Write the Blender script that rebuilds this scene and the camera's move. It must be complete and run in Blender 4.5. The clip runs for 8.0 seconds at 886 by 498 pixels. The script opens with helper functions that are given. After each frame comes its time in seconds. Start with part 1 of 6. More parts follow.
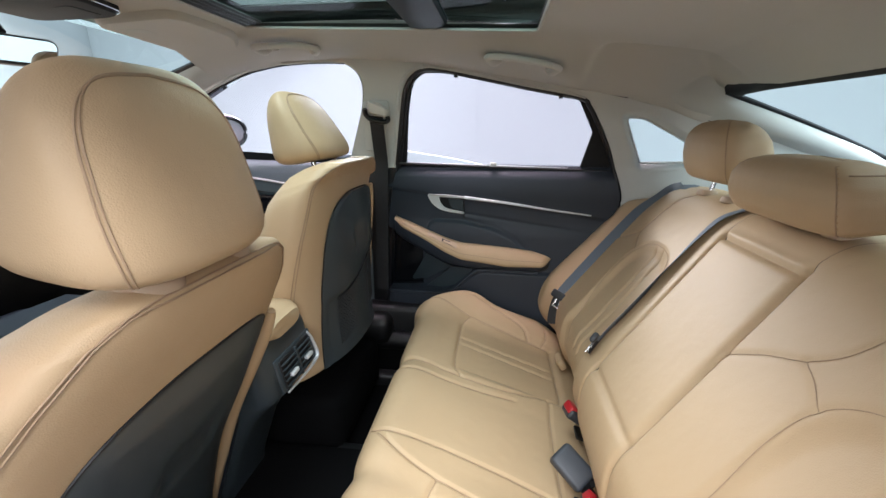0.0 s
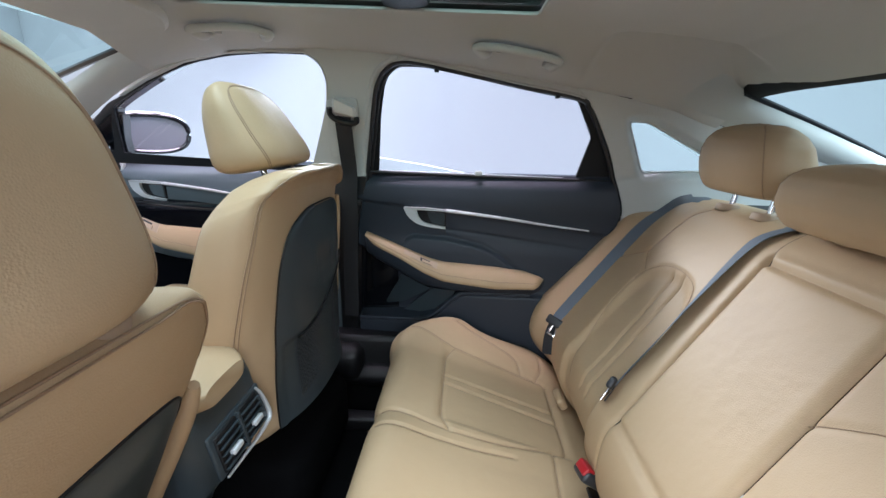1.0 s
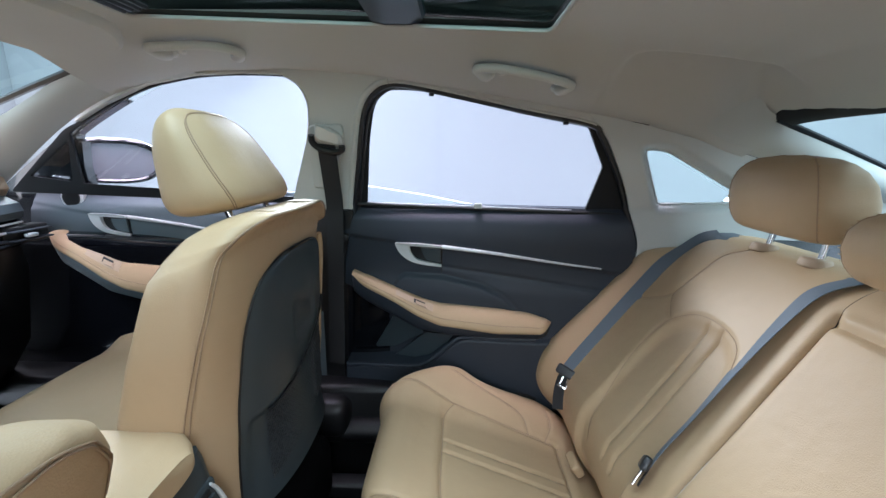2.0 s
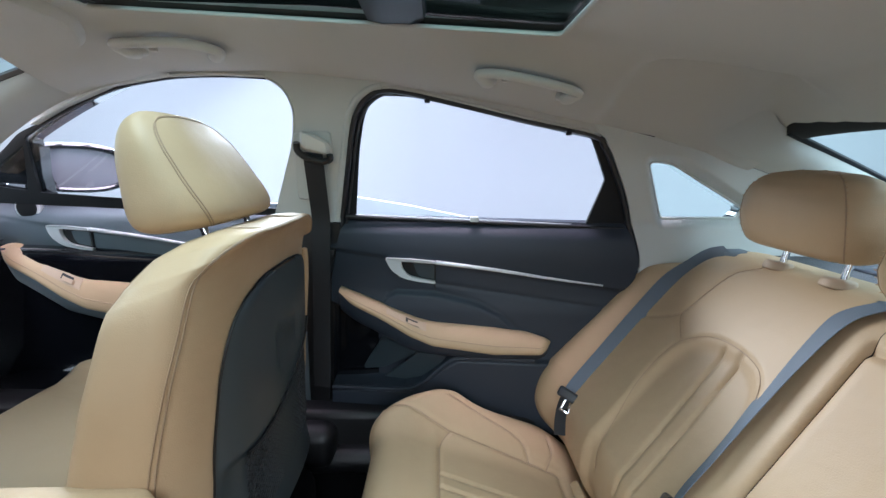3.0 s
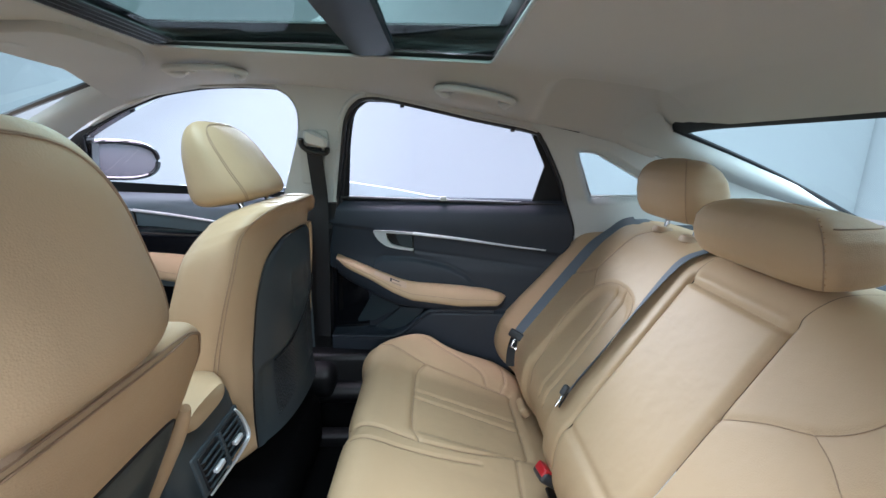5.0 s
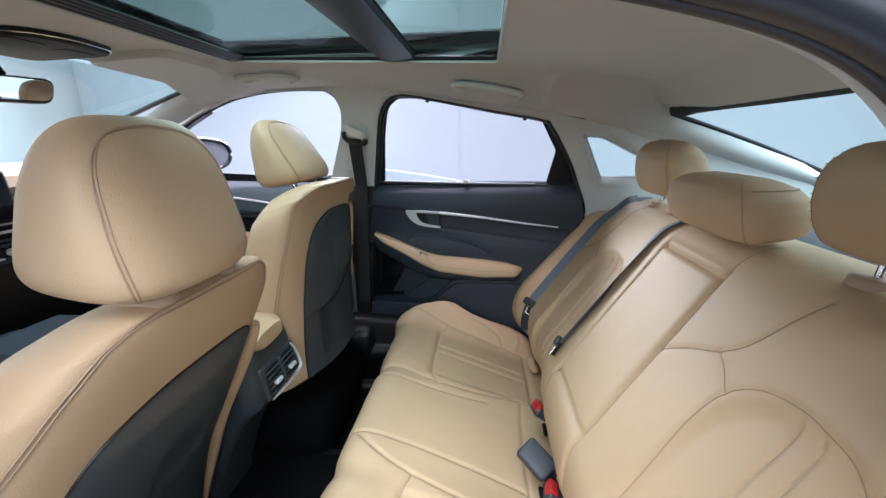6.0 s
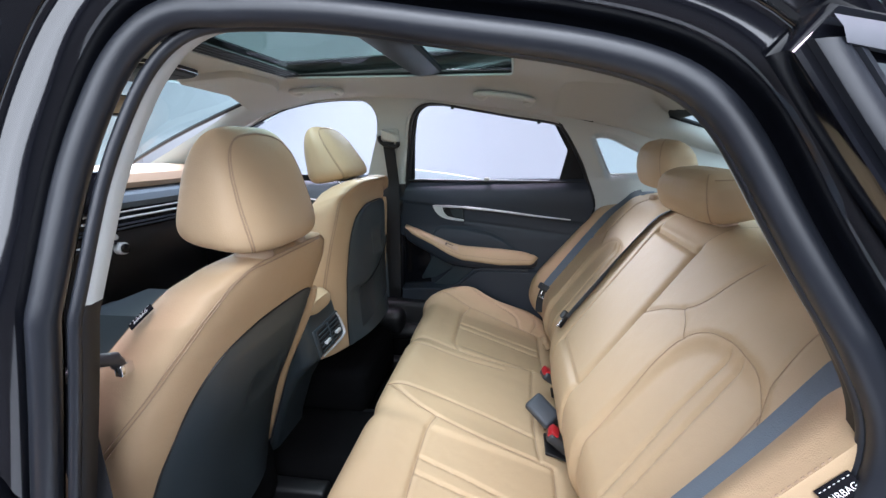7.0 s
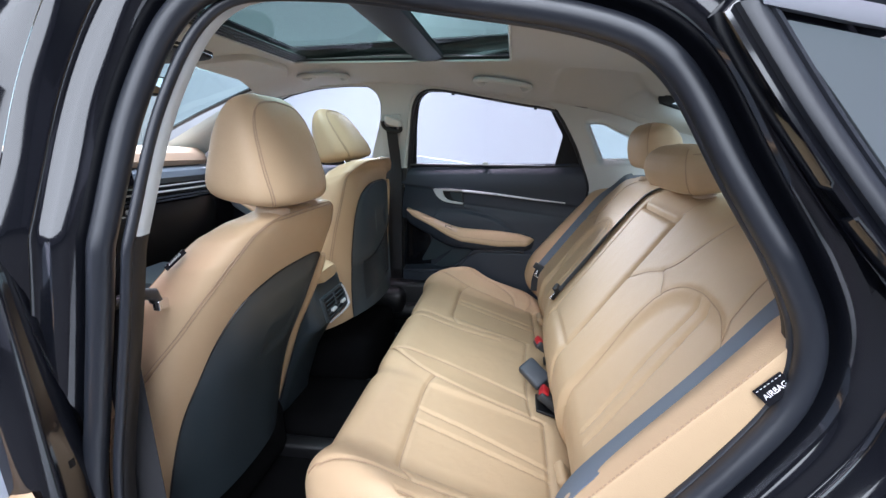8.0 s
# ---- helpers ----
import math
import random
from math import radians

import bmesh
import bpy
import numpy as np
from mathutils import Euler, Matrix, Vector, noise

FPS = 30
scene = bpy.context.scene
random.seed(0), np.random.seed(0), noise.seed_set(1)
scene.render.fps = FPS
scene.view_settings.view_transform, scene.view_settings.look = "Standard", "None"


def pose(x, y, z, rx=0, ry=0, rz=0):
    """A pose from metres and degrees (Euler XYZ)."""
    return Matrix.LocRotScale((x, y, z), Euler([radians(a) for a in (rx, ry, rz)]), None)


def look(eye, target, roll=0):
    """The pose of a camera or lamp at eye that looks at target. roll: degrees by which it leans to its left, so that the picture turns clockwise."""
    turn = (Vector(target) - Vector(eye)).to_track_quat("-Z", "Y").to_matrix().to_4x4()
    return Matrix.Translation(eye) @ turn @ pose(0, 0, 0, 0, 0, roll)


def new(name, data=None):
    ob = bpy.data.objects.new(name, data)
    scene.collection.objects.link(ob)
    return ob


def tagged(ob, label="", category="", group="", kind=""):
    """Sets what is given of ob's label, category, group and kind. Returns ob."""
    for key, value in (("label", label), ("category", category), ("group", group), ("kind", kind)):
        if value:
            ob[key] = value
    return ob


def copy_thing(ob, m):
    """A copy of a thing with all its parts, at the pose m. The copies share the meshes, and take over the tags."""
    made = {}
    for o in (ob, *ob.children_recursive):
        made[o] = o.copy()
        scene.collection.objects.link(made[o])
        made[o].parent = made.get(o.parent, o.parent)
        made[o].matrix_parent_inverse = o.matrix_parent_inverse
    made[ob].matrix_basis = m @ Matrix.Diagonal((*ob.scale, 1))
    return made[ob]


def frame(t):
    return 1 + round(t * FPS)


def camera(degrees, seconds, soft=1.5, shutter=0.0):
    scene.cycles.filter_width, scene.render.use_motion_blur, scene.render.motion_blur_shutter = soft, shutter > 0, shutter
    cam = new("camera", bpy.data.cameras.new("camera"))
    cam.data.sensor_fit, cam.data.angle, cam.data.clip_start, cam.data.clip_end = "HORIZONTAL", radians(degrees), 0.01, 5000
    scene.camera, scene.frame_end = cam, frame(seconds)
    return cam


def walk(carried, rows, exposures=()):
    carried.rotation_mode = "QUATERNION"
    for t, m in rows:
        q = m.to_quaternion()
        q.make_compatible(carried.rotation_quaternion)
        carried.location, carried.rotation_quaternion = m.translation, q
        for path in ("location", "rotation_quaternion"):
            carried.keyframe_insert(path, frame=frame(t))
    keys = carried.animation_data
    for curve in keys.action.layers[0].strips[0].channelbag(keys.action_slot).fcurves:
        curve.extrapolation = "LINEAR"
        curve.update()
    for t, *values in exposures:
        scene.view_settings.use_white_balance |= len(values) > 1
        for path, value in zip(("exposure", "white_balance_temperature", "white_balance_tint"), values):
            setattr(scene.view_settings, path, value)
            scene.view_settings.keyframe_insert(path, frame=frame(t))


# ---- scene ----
# ---------------------------------------------------------------- camera
cam = camera(93.1, 8.0)
METRES, EYE, TILT, LEAN, TURN = 1.25, 1.15, -16.0, 0.0, 7.5
ROWS = [
    (0.0, 0.0, 0.0, 0.0, 0.0, 0.0, -0.0),
    (0.5, -0.0211, 0.0872, 0.0246, -2.33, 0.26, 0.32),
    (1.0, -0.0262, 0.1521, 0.0367, -4.35, 0.77, 0.67),
    (1.5, -0.022, 0.2084, 0.0655, -5.0, 2.01, 0.99),
    (3.0, -0.0489, 0.3111, 0.1074, -8.08, 4.24, 1.34),
    (3.5, -0.0532, 0.3163, 0.1118, -10.37, 3.94, 1.57),
    (4.0, -0.057, 0.2546, 0.1059, -11.06, 3.52, 1.78),
    (4.5, -0.0504, 0.169, 0.0804, -10.58, 3.05, 1.89),
    (6.0, 0.0326, -0.0673, 0.001, -1.5, 1.65, 1.47),
    (6.5, 0.0409, -0.1395, -0.0262, 0.97, 1.79, 1.29),
    (7.0, 0.0406, -0.2132, -0.0445, 2.15, 2.13, 1.06),
    (7.5, 0.0384, -0.2589, -0.0761, 2.34, 1.93, 0.74),
    (8.0, 0.0415, -0.2708, -0.1017, 2.08, 1.79, 0.52),
]
walk(cam, [(t, pose(0, 0, EYE, TILT, LEAN, TURN) @ pose(METRES * x, METRES * y, METRES * z, 90 + pitch, roll, yaw)) for t, x, y, z, yaw, pitch, roll in ROWS],
     exposures=[(0.0, 0.30, 6350, 10), (0.5, 0.30, 6000, 9), (1.0, 0.27, 5850, 8), (1.5, 0.28, 5750, 6), (3.0, 0.36, 5700, 6), (4.5, 0.33, 5700, 6), (6.0, 0.25, 5850, 9), (8.0, 0.27, 5800, 11)])

# ---------------------------------------------------------------- light
world = bpy.data.worlds.new("studio_world")
scene.world = world
world.use_nodes = True
world.node_tree.nodes["Background"].inputs[0].default_value = (0.9, 0.95, 1.0, 1)
world.node_tree.nodes["Background"].inputs[1].default_value = 0.02


def area_lamp(name, eye, target, sx, sy, watts, colour=(1, 1, 1)):
    data = bpy.data.lights.new(name, "AREA")
    data.shape, data.size, data.size_y, data.energy, data.color = "RECTANGLE", sx, sy, watts, colour
    ob = new(name, data)
    ob.matrix_world = look(eye, target)
    return ob


area_lamp("studio_softbox_overhead", (-0.55, 0.9, 4.3), (-0.55, 0.9, 0), 2.3, 2.4, 520, (1.0, 0.78, 0.88))
# added fill, unseen: brightens the east wall behind the rear window
area_lamp("studio_softbox_rear", (4.3, 0.9, 4.3), (6.6, 0.9, 1.4), 2.0, 6.0, 900, (0.98, 0.99, 1.0))
area_lamp("studio_strip_side", (-0.1, -3.7, 2.6), (0.1, 1.0, 0.9), 6.4, 2.8, 270, (0.97, 0.98, 1.0))
area_lamp("studio_softbox_door", (0.2, -2.3, 4.35), (0.1, 0.5, 0.6), 4.2, 1.6, 270, (0.98, 0.98, 1.0))
# added fill, unseen: brightens the west wall behind the windscreen
area_lamp("studio_wall_wash", (-4.6, 2.4, 4.2), (-6.8, 2.4, 1.2), 1.2, 7.0, 430, (0.98, 0.99, 1.0))
area_lamp("studio_softbox_front", (-5.2, 0.8, 2.6), (0.4, 0.9, 0.7), 3.2, 1.5, 60, (1.0, 0.88, 0.93))
# unseen fill added to send light in through the far windows
area_lamp("studio_lamp_bank", (-1.8, 6.7, 3.6), (-0.2, 0.6, 0.8), 8.0, 1.3, 1000, (0.98, 0.98, 1.0))


# ---------------------------------------------------------------- materials
def material(name, colour, rough=0.5, metal=0.0, grain=0.0, grain_size=400, vary=0.08, spots=3.0, bump=0.0, coat=0.0, spec=0.5, sheen=0.0):
    """A surface with colour varied at two scales and a fine relief."""
    m = bpy.data.materials.new(name)
    m.use_nodes = True
    nt = m.node_tree
    b = nt.nodes["Principled BSDF"]
    b.inputs["Roughness"].default_value, b.inputs["Metallic"].default_value = rough, metal
    b.inputs["Specular IOR Level"].default_value = spec
    b.inputs["Coat Weight"].default_value, b.inputs["Coat Roughness"].default_value = coat, 0.04
    b.inputs["Sheen Weight"].default_value = sheen
    tc = nt.nodes.new("ShaderNodeTexCoord")
    big, fine = nt.nodes.new("ShaderNodeTexNoise"), nt.nodes.new("ShaderNodeTexNoise")
    big.inputs["Scale"].default_value, fine.inputs["Scale"].default_value = spots, grain_size
    big.inputs["Detail"].default_value = 4
    for n in (big, fine):
        nt.links.new(tc.outputs["Object"], n.inputs["Vector"])
    mix = nt.nodes.new("ShaderNodeMix")
    mix.data_type = "RGBA"
    c = Vector(colour)
    mix.inputs[6].default_value, mix.inputs[7].default_value = (*(c * (1 - vary)), 1), (*(c * (1 + vary)), 1)
    nt.links.new(big.outputs["Fac"], mix.inputs[0])
    nt.links.new(mix.outputs[2], b.inputs["Base Color"])
    if grain:
        add = nt.nodes.new("ShaderNodeMath")
        add.operation, add.inputs[1].default_value, add.inputs[2].default_value = "MULTIPLY_ADD", grain, rough - grain / 2
        nt.links.new(fine.outputs["Fac"], add.inputs[0])
        nt.links.new(add.outputs[0], b.inputs["Roughness"])
    if bump:
        bp = nt.nodes.new("ShaderNodeBump")
        bp.inputs["Strength"].default_value, bp.inputs["Distance"].default_value = 1.0, bump
        nt.links.new(fine.outputs["Fac"], bp.inputs["Height"])
        nt.links.new(bp.outputs[0], b.inputs["Normal"])
    return m


def leather(name, colour):
    """Grained hide: small cells in the relief, faint blotches in the colour."""
    m = material(name, colour, 0.50, grain=0.12, grain_size=260, vary=0.06, spots=5, spec=0.34)
    nt = m.node_tree
    b = nt.nodes["Principled BSDF"]
    tc = nt.nodes["Texture Coordinate"]
    vor, nse = nt.nodes.new("ShaderNodeTexVoronoi"), nt.nodes.new("ShaderNodeTexNoise")
    vor.inputs["Scale"].default_value, nse.inputs["Scale"].default_value = 620, 28
    bp, bp2 = nt.nodes.new("ShaderNodeBump"), nt.nodes.new("ShaderNodeBump")
    bp.inputs["Strength"].default_value, bp.inputs["Distance"].default_value = 0.5, 0.0004
    bp2.inputs["Strength"].default_value, bp2.inputs["Distance"].default_value = 0.35, 0.004
    for n in (vor, nse):
        nt.links.new(tc.outputs["Object"], n.inputs["Vector"])
    nt.links.new(vor.outputs["Distance"], bp.inputs["Height"])
    nt.links.new(nse.outputs["Fac"], bp2.inputs["Height"])
    nt.links.new(bp2.outputs[0], bp.inputs["Normal"])
    nt.links.new(bp.outputs[0], b.inputs["Normal"])
    return m


def pane(name, tint, ior=1.25, share=1.0):
    """Thin tinted glass: what passes through takes the tint, and the surface mirrors at a slant."""
    m = bpy.data.materials.new(name)
    m.use_nodes = True
    nt = m.node_tree
    nt.nodes.clear()
    out, mix = nt.nodes.new("ShaderNodeOutputMaterial"), nt.nodes.new("ShaderNodeMixShader")
    tr, gl, fr = nt.nodes.new("ShaderNodeBsdfTransparent"), nt.nodes.new("ShaderNodeBsdfGlossy"), nt.nodes.new("ShaderNodeFresnel")
    tr.inputs[0].default_value, gl.inputs["Roughness"].default_value, fr.inputs["IOR"].default_value = (*tint, 1), 0.01, ior
    mul = nt.nodes.new("ShaderNodeMath")
    mul.operation, mul.inputs[1].default_value = "MULTIPLY", share
    nt.links.new(fr.outputs[0], mul.inputs[0])
    nt.links.new(mul.outputs[0], mix.inputs[0])
    nt.links.new(tr.outputs[0], mix.inputs[1])
    nt.links.new(gl.outputs[0], mix.inputs[2])
    nt.links.new(mix.outputs[0], out.inputs[0])
    return m


TAN = leather("tan_leather", (0.462, 0.330, 0.198))
TAN_DARK = leather("tan_leather_seam", (0.33, 0.226, 0.143))
TAN_SOFT = material("tan_soft_plastic", (0.45, 0.33, 0.225), 0.55, bump=0.0003, grain_size=700, grain=0.1)
THREAD = material("tan_thread", (0.42, 0.26, 0.13), 0.8, grain_size=900, bump=0.0002)
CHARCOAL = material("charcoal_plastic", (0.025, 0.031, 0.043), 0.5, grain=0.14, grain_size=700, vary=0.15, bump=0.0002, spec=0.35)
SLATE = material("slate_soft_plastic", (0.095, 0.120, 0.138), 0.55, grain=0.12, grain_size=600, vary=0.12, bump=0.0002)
PANEL = material("slate_back_panel", (0.033, 0.044, 0.052), 0.38, grain=0.12, grain_size=700, vary=0.1, bump=0.0001)
FRAME_BLACK = material("satin_black_frame", (0.011, 0.012, 0.014), 0.6, grain=0.1, vary=0.15, spec=0.25)
BLACK = material("black_plastic", (0.006, 0.006, 0.007), 0.45, grain=0.1, vary=0.2)
GLOSS_BLACK = material("gloss_black", (0.008, 0.008, 0.009), 0.2, vary=0.1, coat=0.25)
PAINT = material("black_car_paint", (0.004, 0.0045, 0.0065), 0.11, vary=0.15, coat=0.7, grain=0.03)
RUBBER = material("black_rubber", (0.010, 0.012, 0.017), 0.40, grain=0.06, vary=0.15, spec=0.6)
CARPET = material("black_carpet", (0.003, 0.003, 0.0035), 0.95, spec=0.1, vary=0.3, grain_size=900, bump=0.002, spots=20)
FABRIC = material("grey_headliner_fabric", (0.53, 0.525, 0.50), 0.9, vary=0.04, grain_size=900, bump=0.0004, sheen=0.1)
HANDLE_GREY = material("light_grey_handle", (0.58, 0.575, 0.54), 0.5, vary=0.03, grain_size=800, bump=0.0002)
TRIM_GREY = material("grey_pillar_trim", (0.52, 0.53, 0.51), 0.6, vary=0.03, grain_size=800, bump=0.0003)
SILVER = material("satin_silver", (0.66, 0.68, 0.70), 0.34, metal=0.25, vary=0.05, grain=0.1)
CHROME = material("chrome", (0.8, 0.8, 0.82), 0.08, metal=1.0, vary=0.03)
WEBBING = material("grey_blue_webbing", (0.108, 0.133, 0.165), 0.65, vary=0.1, grain_size=500, bump=0.0004)
WEB_BLACK = material("black_webbing", (0.012, 0.012, 0.014), 0.7, vary=0.2, grain_size=500, bump=0.0004)
BUCKLE = material("buckle_plastic", (0.028, 0.030, 0.034), 0.42, grain=0.1, vary=0.15)
RED = material("red_button", (0.36, 0.012, 0.018), 0.35, vary=0.1)
TAG_CLOTH = material("black_tag_cloth", (0.007, 0.007, 0.009), 0.95, spec=0.08, vary=0.2, grain_size=900, bump=0.0003)
WHITE_INK = material("white_print", (0.75, 0.75, 0.75), 0.6)
STUDIO_WHITE = material("studio_white_paint", (0.36, 0.37, 0.385), 0.85, vary=0.02, spots=0.4)
STUDIO_FLOOR = material("studio_floor", (0.42, 0.47, 0.48), 0.5, vary=0.03, spots=0.6)
STUDIO_GREY = material("studio_grey_ceiling", (0.30, 0.32, 0.33), 0.85, vary=0.04)
# tones of unseen surroundings, chosen for what the car paint mirrors
STUDIO_SCREEN_GREY = material("studio_grey_screen", (0.20, 0.21, 0.25), 0.9, vary=0.15, spots=1.5)
STUDIO_DARK = material("studio_dark_backdrop", (0.085, 0.090, 0.112), 0.9, vary=0.2, spots=1.0)
STUDIO_BLACK = material("studio_black_floor", (0.022, 0.023, 0.027), 0.7, vary=0.2, spots=1.0)
MIRROR = material("mirror_glass", (0.85, 0.87, 0.9), 0.01, metal=1.0, vary=0.0)
SCREEN = material("screen_glass", (0.004, 0.004, 0.006), 0.12, vary=0.1, spec=0.15)
WINDSCREEN_GLASS = pane("windscreen_tint", (0.68, 0.85, 0.86), 1.2, 0.08)
SIDE_GLASS = pane("side_glass", (0.93, 0.95, 0.98), 1.25, 0.5)
REAR_PANE = pane("rear_window_glass", (0.77, 0.955, 0.965), 1.2, 0.12)
QUARTER_GLASS = pane("quarter_glass", (0.86, 0.955, 0.96), 1.2, 0.12)
ROOF_GLASS = pane("roof_glass", (0.235, 0.355, 0.325), 1.25, 0.3)


# ---------------------------------------------------------------- building helpers
def finish(name, me, mat, parent=None, label="", sharp=45):
    for p in me.polygons:
        p.use_smooth = True
    me.set_sharp_from_angle(angle=radians(sharp))
    me.materials.append(mat)
    ob = new(name, me)
    if parent is not None:
        ob.parent = parent
        up, off = parent, Matrix()
        while up is not None:
            off = up.matrix_basis.inverted() @ off if up.parent is None else off
            up = up.parent
        ob.matrix_basis = off if parent.parent is None else Matrix()
    if label:
        ob["label"] = label
    return ob


def part(name, bm, mat, parent=None, label="", sharp=45):
    me = bpy.data.meshes.new(name)
    bm.to_mesh(me)
    bm.free()
    return finish(name, me, mat, parent, label, sharp)


def data_part(name, verts, faces, mat, parent=None, label="", sharp=45):
    me = bpy.data.meshes.new(name)
    me.from_pydata([tuple(v) for v in verts], [], faces)
    me.update()
    return finish(name, me, mat, parent, label, sharp)


def root(name, x, y, z, label, category, group="", kind=""):
    ob = new(name)
    ob.empty_display_size = 0.05
    ob.matrix_basis = Matrix.Translation((x, y, z))
    return tagged(ob, label, category, group, kind)


def ease(a, b, v):
    u = np.clip((np.asarray(v, float) - a) / (b - a), 0, 1)
    return u * u * (3 - 2 * u)


def smooth_line(points, steps=8, closed=False):
    """Catmull-Rom through the points."""
    p = [np.array(q, float) for q in points]
    n = len(p)
    out = []
    for i in range(n if closed else n - 1):
        a = p[(i - 1) % n] if closed or i else 2 * p[0] - p[1]
        b, c = p[i], p[(i + 1) % n]
        d = p[(i + 2) % n] if closed or i + 2 < n else 2 * p[-1] - p[-2]
        for k in range(steps):
            u = k / steps
            out.append(0.5 * (2 * b + (c - a) * u + (2 * a - 5 * b + 4 * c - d) * u * u + (3 * b - a - 3 * c + d) * u ** 3))
    if not closed:
        out.append(p[-1])
    return np.array(out)


def round_poly(points, r, n=5):
    """A polygon (2D) with its corners rounded."""
    out = []
    m = len(points)
    for i in range(m):
        b = Vector(points[i])
        a, c = Vector(points[i - 1]), Vector(points[(i + 1) % m])
        k = min(r, (a - b).length * 0.45, (c - b).length * 0.45)
        s, e = b + (a - b).normalized() * k, b + (c - b).normalized() * k
        for j in range(n + 1):
            u = j / n
            out.append(tuple((1 - u) ** 2 * s + 2 * u * (1 - u) * b + u * u * e))
    return out


def soft_poly(points, n=5):
    """A polygon of (x, z, radius) corners."""
    out = []
    m = len(points)
    for i in range(m):
        b = Vector(points[i][:2])
        a, c = Vector(points[i - 1][:2]), Vector(points[(i + 1) % m][:2])
        k = min(points[i][2], (a - b).length * 0.45, (c - b).length * 0.45)
        if k < 0.001:
            out.append(tuple(b))
            continue
        s, e = b + (a - b).normalized() * k, b + (c - b).normalized() * k
        for j in range(n + 1):
            u = j / n
            out.append(tuple((1 - u) ** 2 * s + 2 * u * (1 - u) * b + u * u * e))
    return out


def loft(rings, closed=True, cap=True):
    verts, faces = [], []
    n = len(rings[0])
    for r in rings:
        verts += [tuple(v) for v in r]
    for i in range(len(rings) - 1):
        for j in range(n if closed else n - 1):
            k = (j + 1) % n
            faces.append((i * n + j, i * n + k, (i + 1) * n + k, (i + 1) * n + j))
    if cap and closed:
        faces.append(tuple(range(n - 1, -1, -1)))
        faces.append(tuple((len(rings) - 1) * n + j for j in range(n)))
    return verts, faces


def tube(points, r, n=8, closed=False, flat=1.0, up=(0, 0, 1)):
    """A round bar along a line; r may be a list."""
    p = [Vector(q) for q in points]
    rings = []
    up = Vector(up)
    for i, q in enumerate(p):
        a = p[i - 1] if (i or closed) else q
        b = p[(i + 1) % len(p)] if (i + 1 < len(p) or closed) else q
        t = (b - a).normalized()
        s = t.cross(up)
        s = s.normalized() if s.length > 0.05 else t.cross(Vector((1, 0, 0))).normalized()
        v = s.cross(t)
        rr = r[i] if isinstance(r, (list, tuple)) else r
        rings.append([q + s * (math.cos(k * 2 * math.pi / n) * rr) + v * (math.sin(k * 2 * math.pi / n) * rr * flat) for k in range(n)])
    if closed:
        rings.append(rings[0])
        return loft(rings, True, False)
    return loft(rings)


def ribbon(points, sides, width, thick):
    """A flat strap along points; sides gives the crosswise direction at each."""
    rings = []
    p = [Vector(q) for q in points]
    for i, q in enumerate(p):
        t = (p[min(i + 1, len(p) - 1)] - p[max(i - 1, 0)]).normalized()
        s = Vector(sides[i])
        s = (s - t * s.dot(t)).normalized()
        nrm = t.cross(s)
        rings.append([q + s * a * width / 2 + nrm * b * thick / 2 for a, b in ((-1, -0.6), (-0.94, -1), (0.94, -1), (1, -0.6), (1, 0.6), (0.94, 1), (-0.94, 1), (-1, 0.6))])
    return loft(rings)


def rounded_box(cx, cy, cz, sx, sy, sz, r=0.01, m=None, seg=3):
    bm = bmesh.new()
    bmesh.ops.create_cube(bm, size=1)
    bmesh.ops.scale(bm, vec=(sx, sy, sz), verts=bm.verts)
    bmesh.ops.bevel(bm, geom=bm.edges[:], offset=min(r, sx * 0.45, sy * 0.45, sz * 0.45), segments=seg, profile=0.5, affect="EDGES")
    if m is not None:
        bmesh.ops.transform(bm, matrix=m, verts=bm.verts)
    bmesh.ops.translate(bm, vec=(cx, cy, cz), verts=bm.verts)
    return bm


def cylinder(cx, cy, cz, r, depth, m=None, n=32, r2=None, bevel=0.0):
    bm = bmesh.new()
    bmesh.ops.create_cone(bm, cap_ends=True, segments=n, radius1=r, radius2=r if r2 is None else r2, depth=depth)
    if bevel:
        bmesh.ops.bevel(bm, geom=[e for e in bm.edges if abs(e.verts[0].co.z - e.verts[1].co.z) < 1e-6], offset=bevel, segments=3, profile=0.5, affect="EDGES")
    if m is not None:
        bmesh.ops.transform(bm, matrix=m, verts=bm.verts)
    bmesh.ops.translate(bm, vec=(cx, cy, cz), verts=bm.verts)
    return bm


def slab(poly, lift, thick, bevel=0.003):
    """A plate: lift(u, v, d) lays the outline's points at depth d; d runs from 0 (face) to thick (back)."""
    n = len(poly)
    c = Vector((sum(p[0] for p in poly) / n, sum(p[1] for p in poly) / n))
    small = [c + (Vector(p) - c) * (1 - bevel / max((Vector(p) - c).length, 1e-4)) for p in poly]
    rings = [[lift(u, v, 0) for u, v in small], [lift(u, v, bevel) for u, v in poly], [lift(u, v, thick) for u, v in poly]]
    verts, faces = loft(rings, True, False)
    from mathutils.geometry import tessellate_polygon as tess
    k = len(verts)
    tri = tess([[Vector((p[0], p[1], 0)) for p in small]])
    for t in tri:
        faces.append(tuple(t))
        faces.append(tuple(2 * n + i for i in reversed(t)))
    return verts, faces


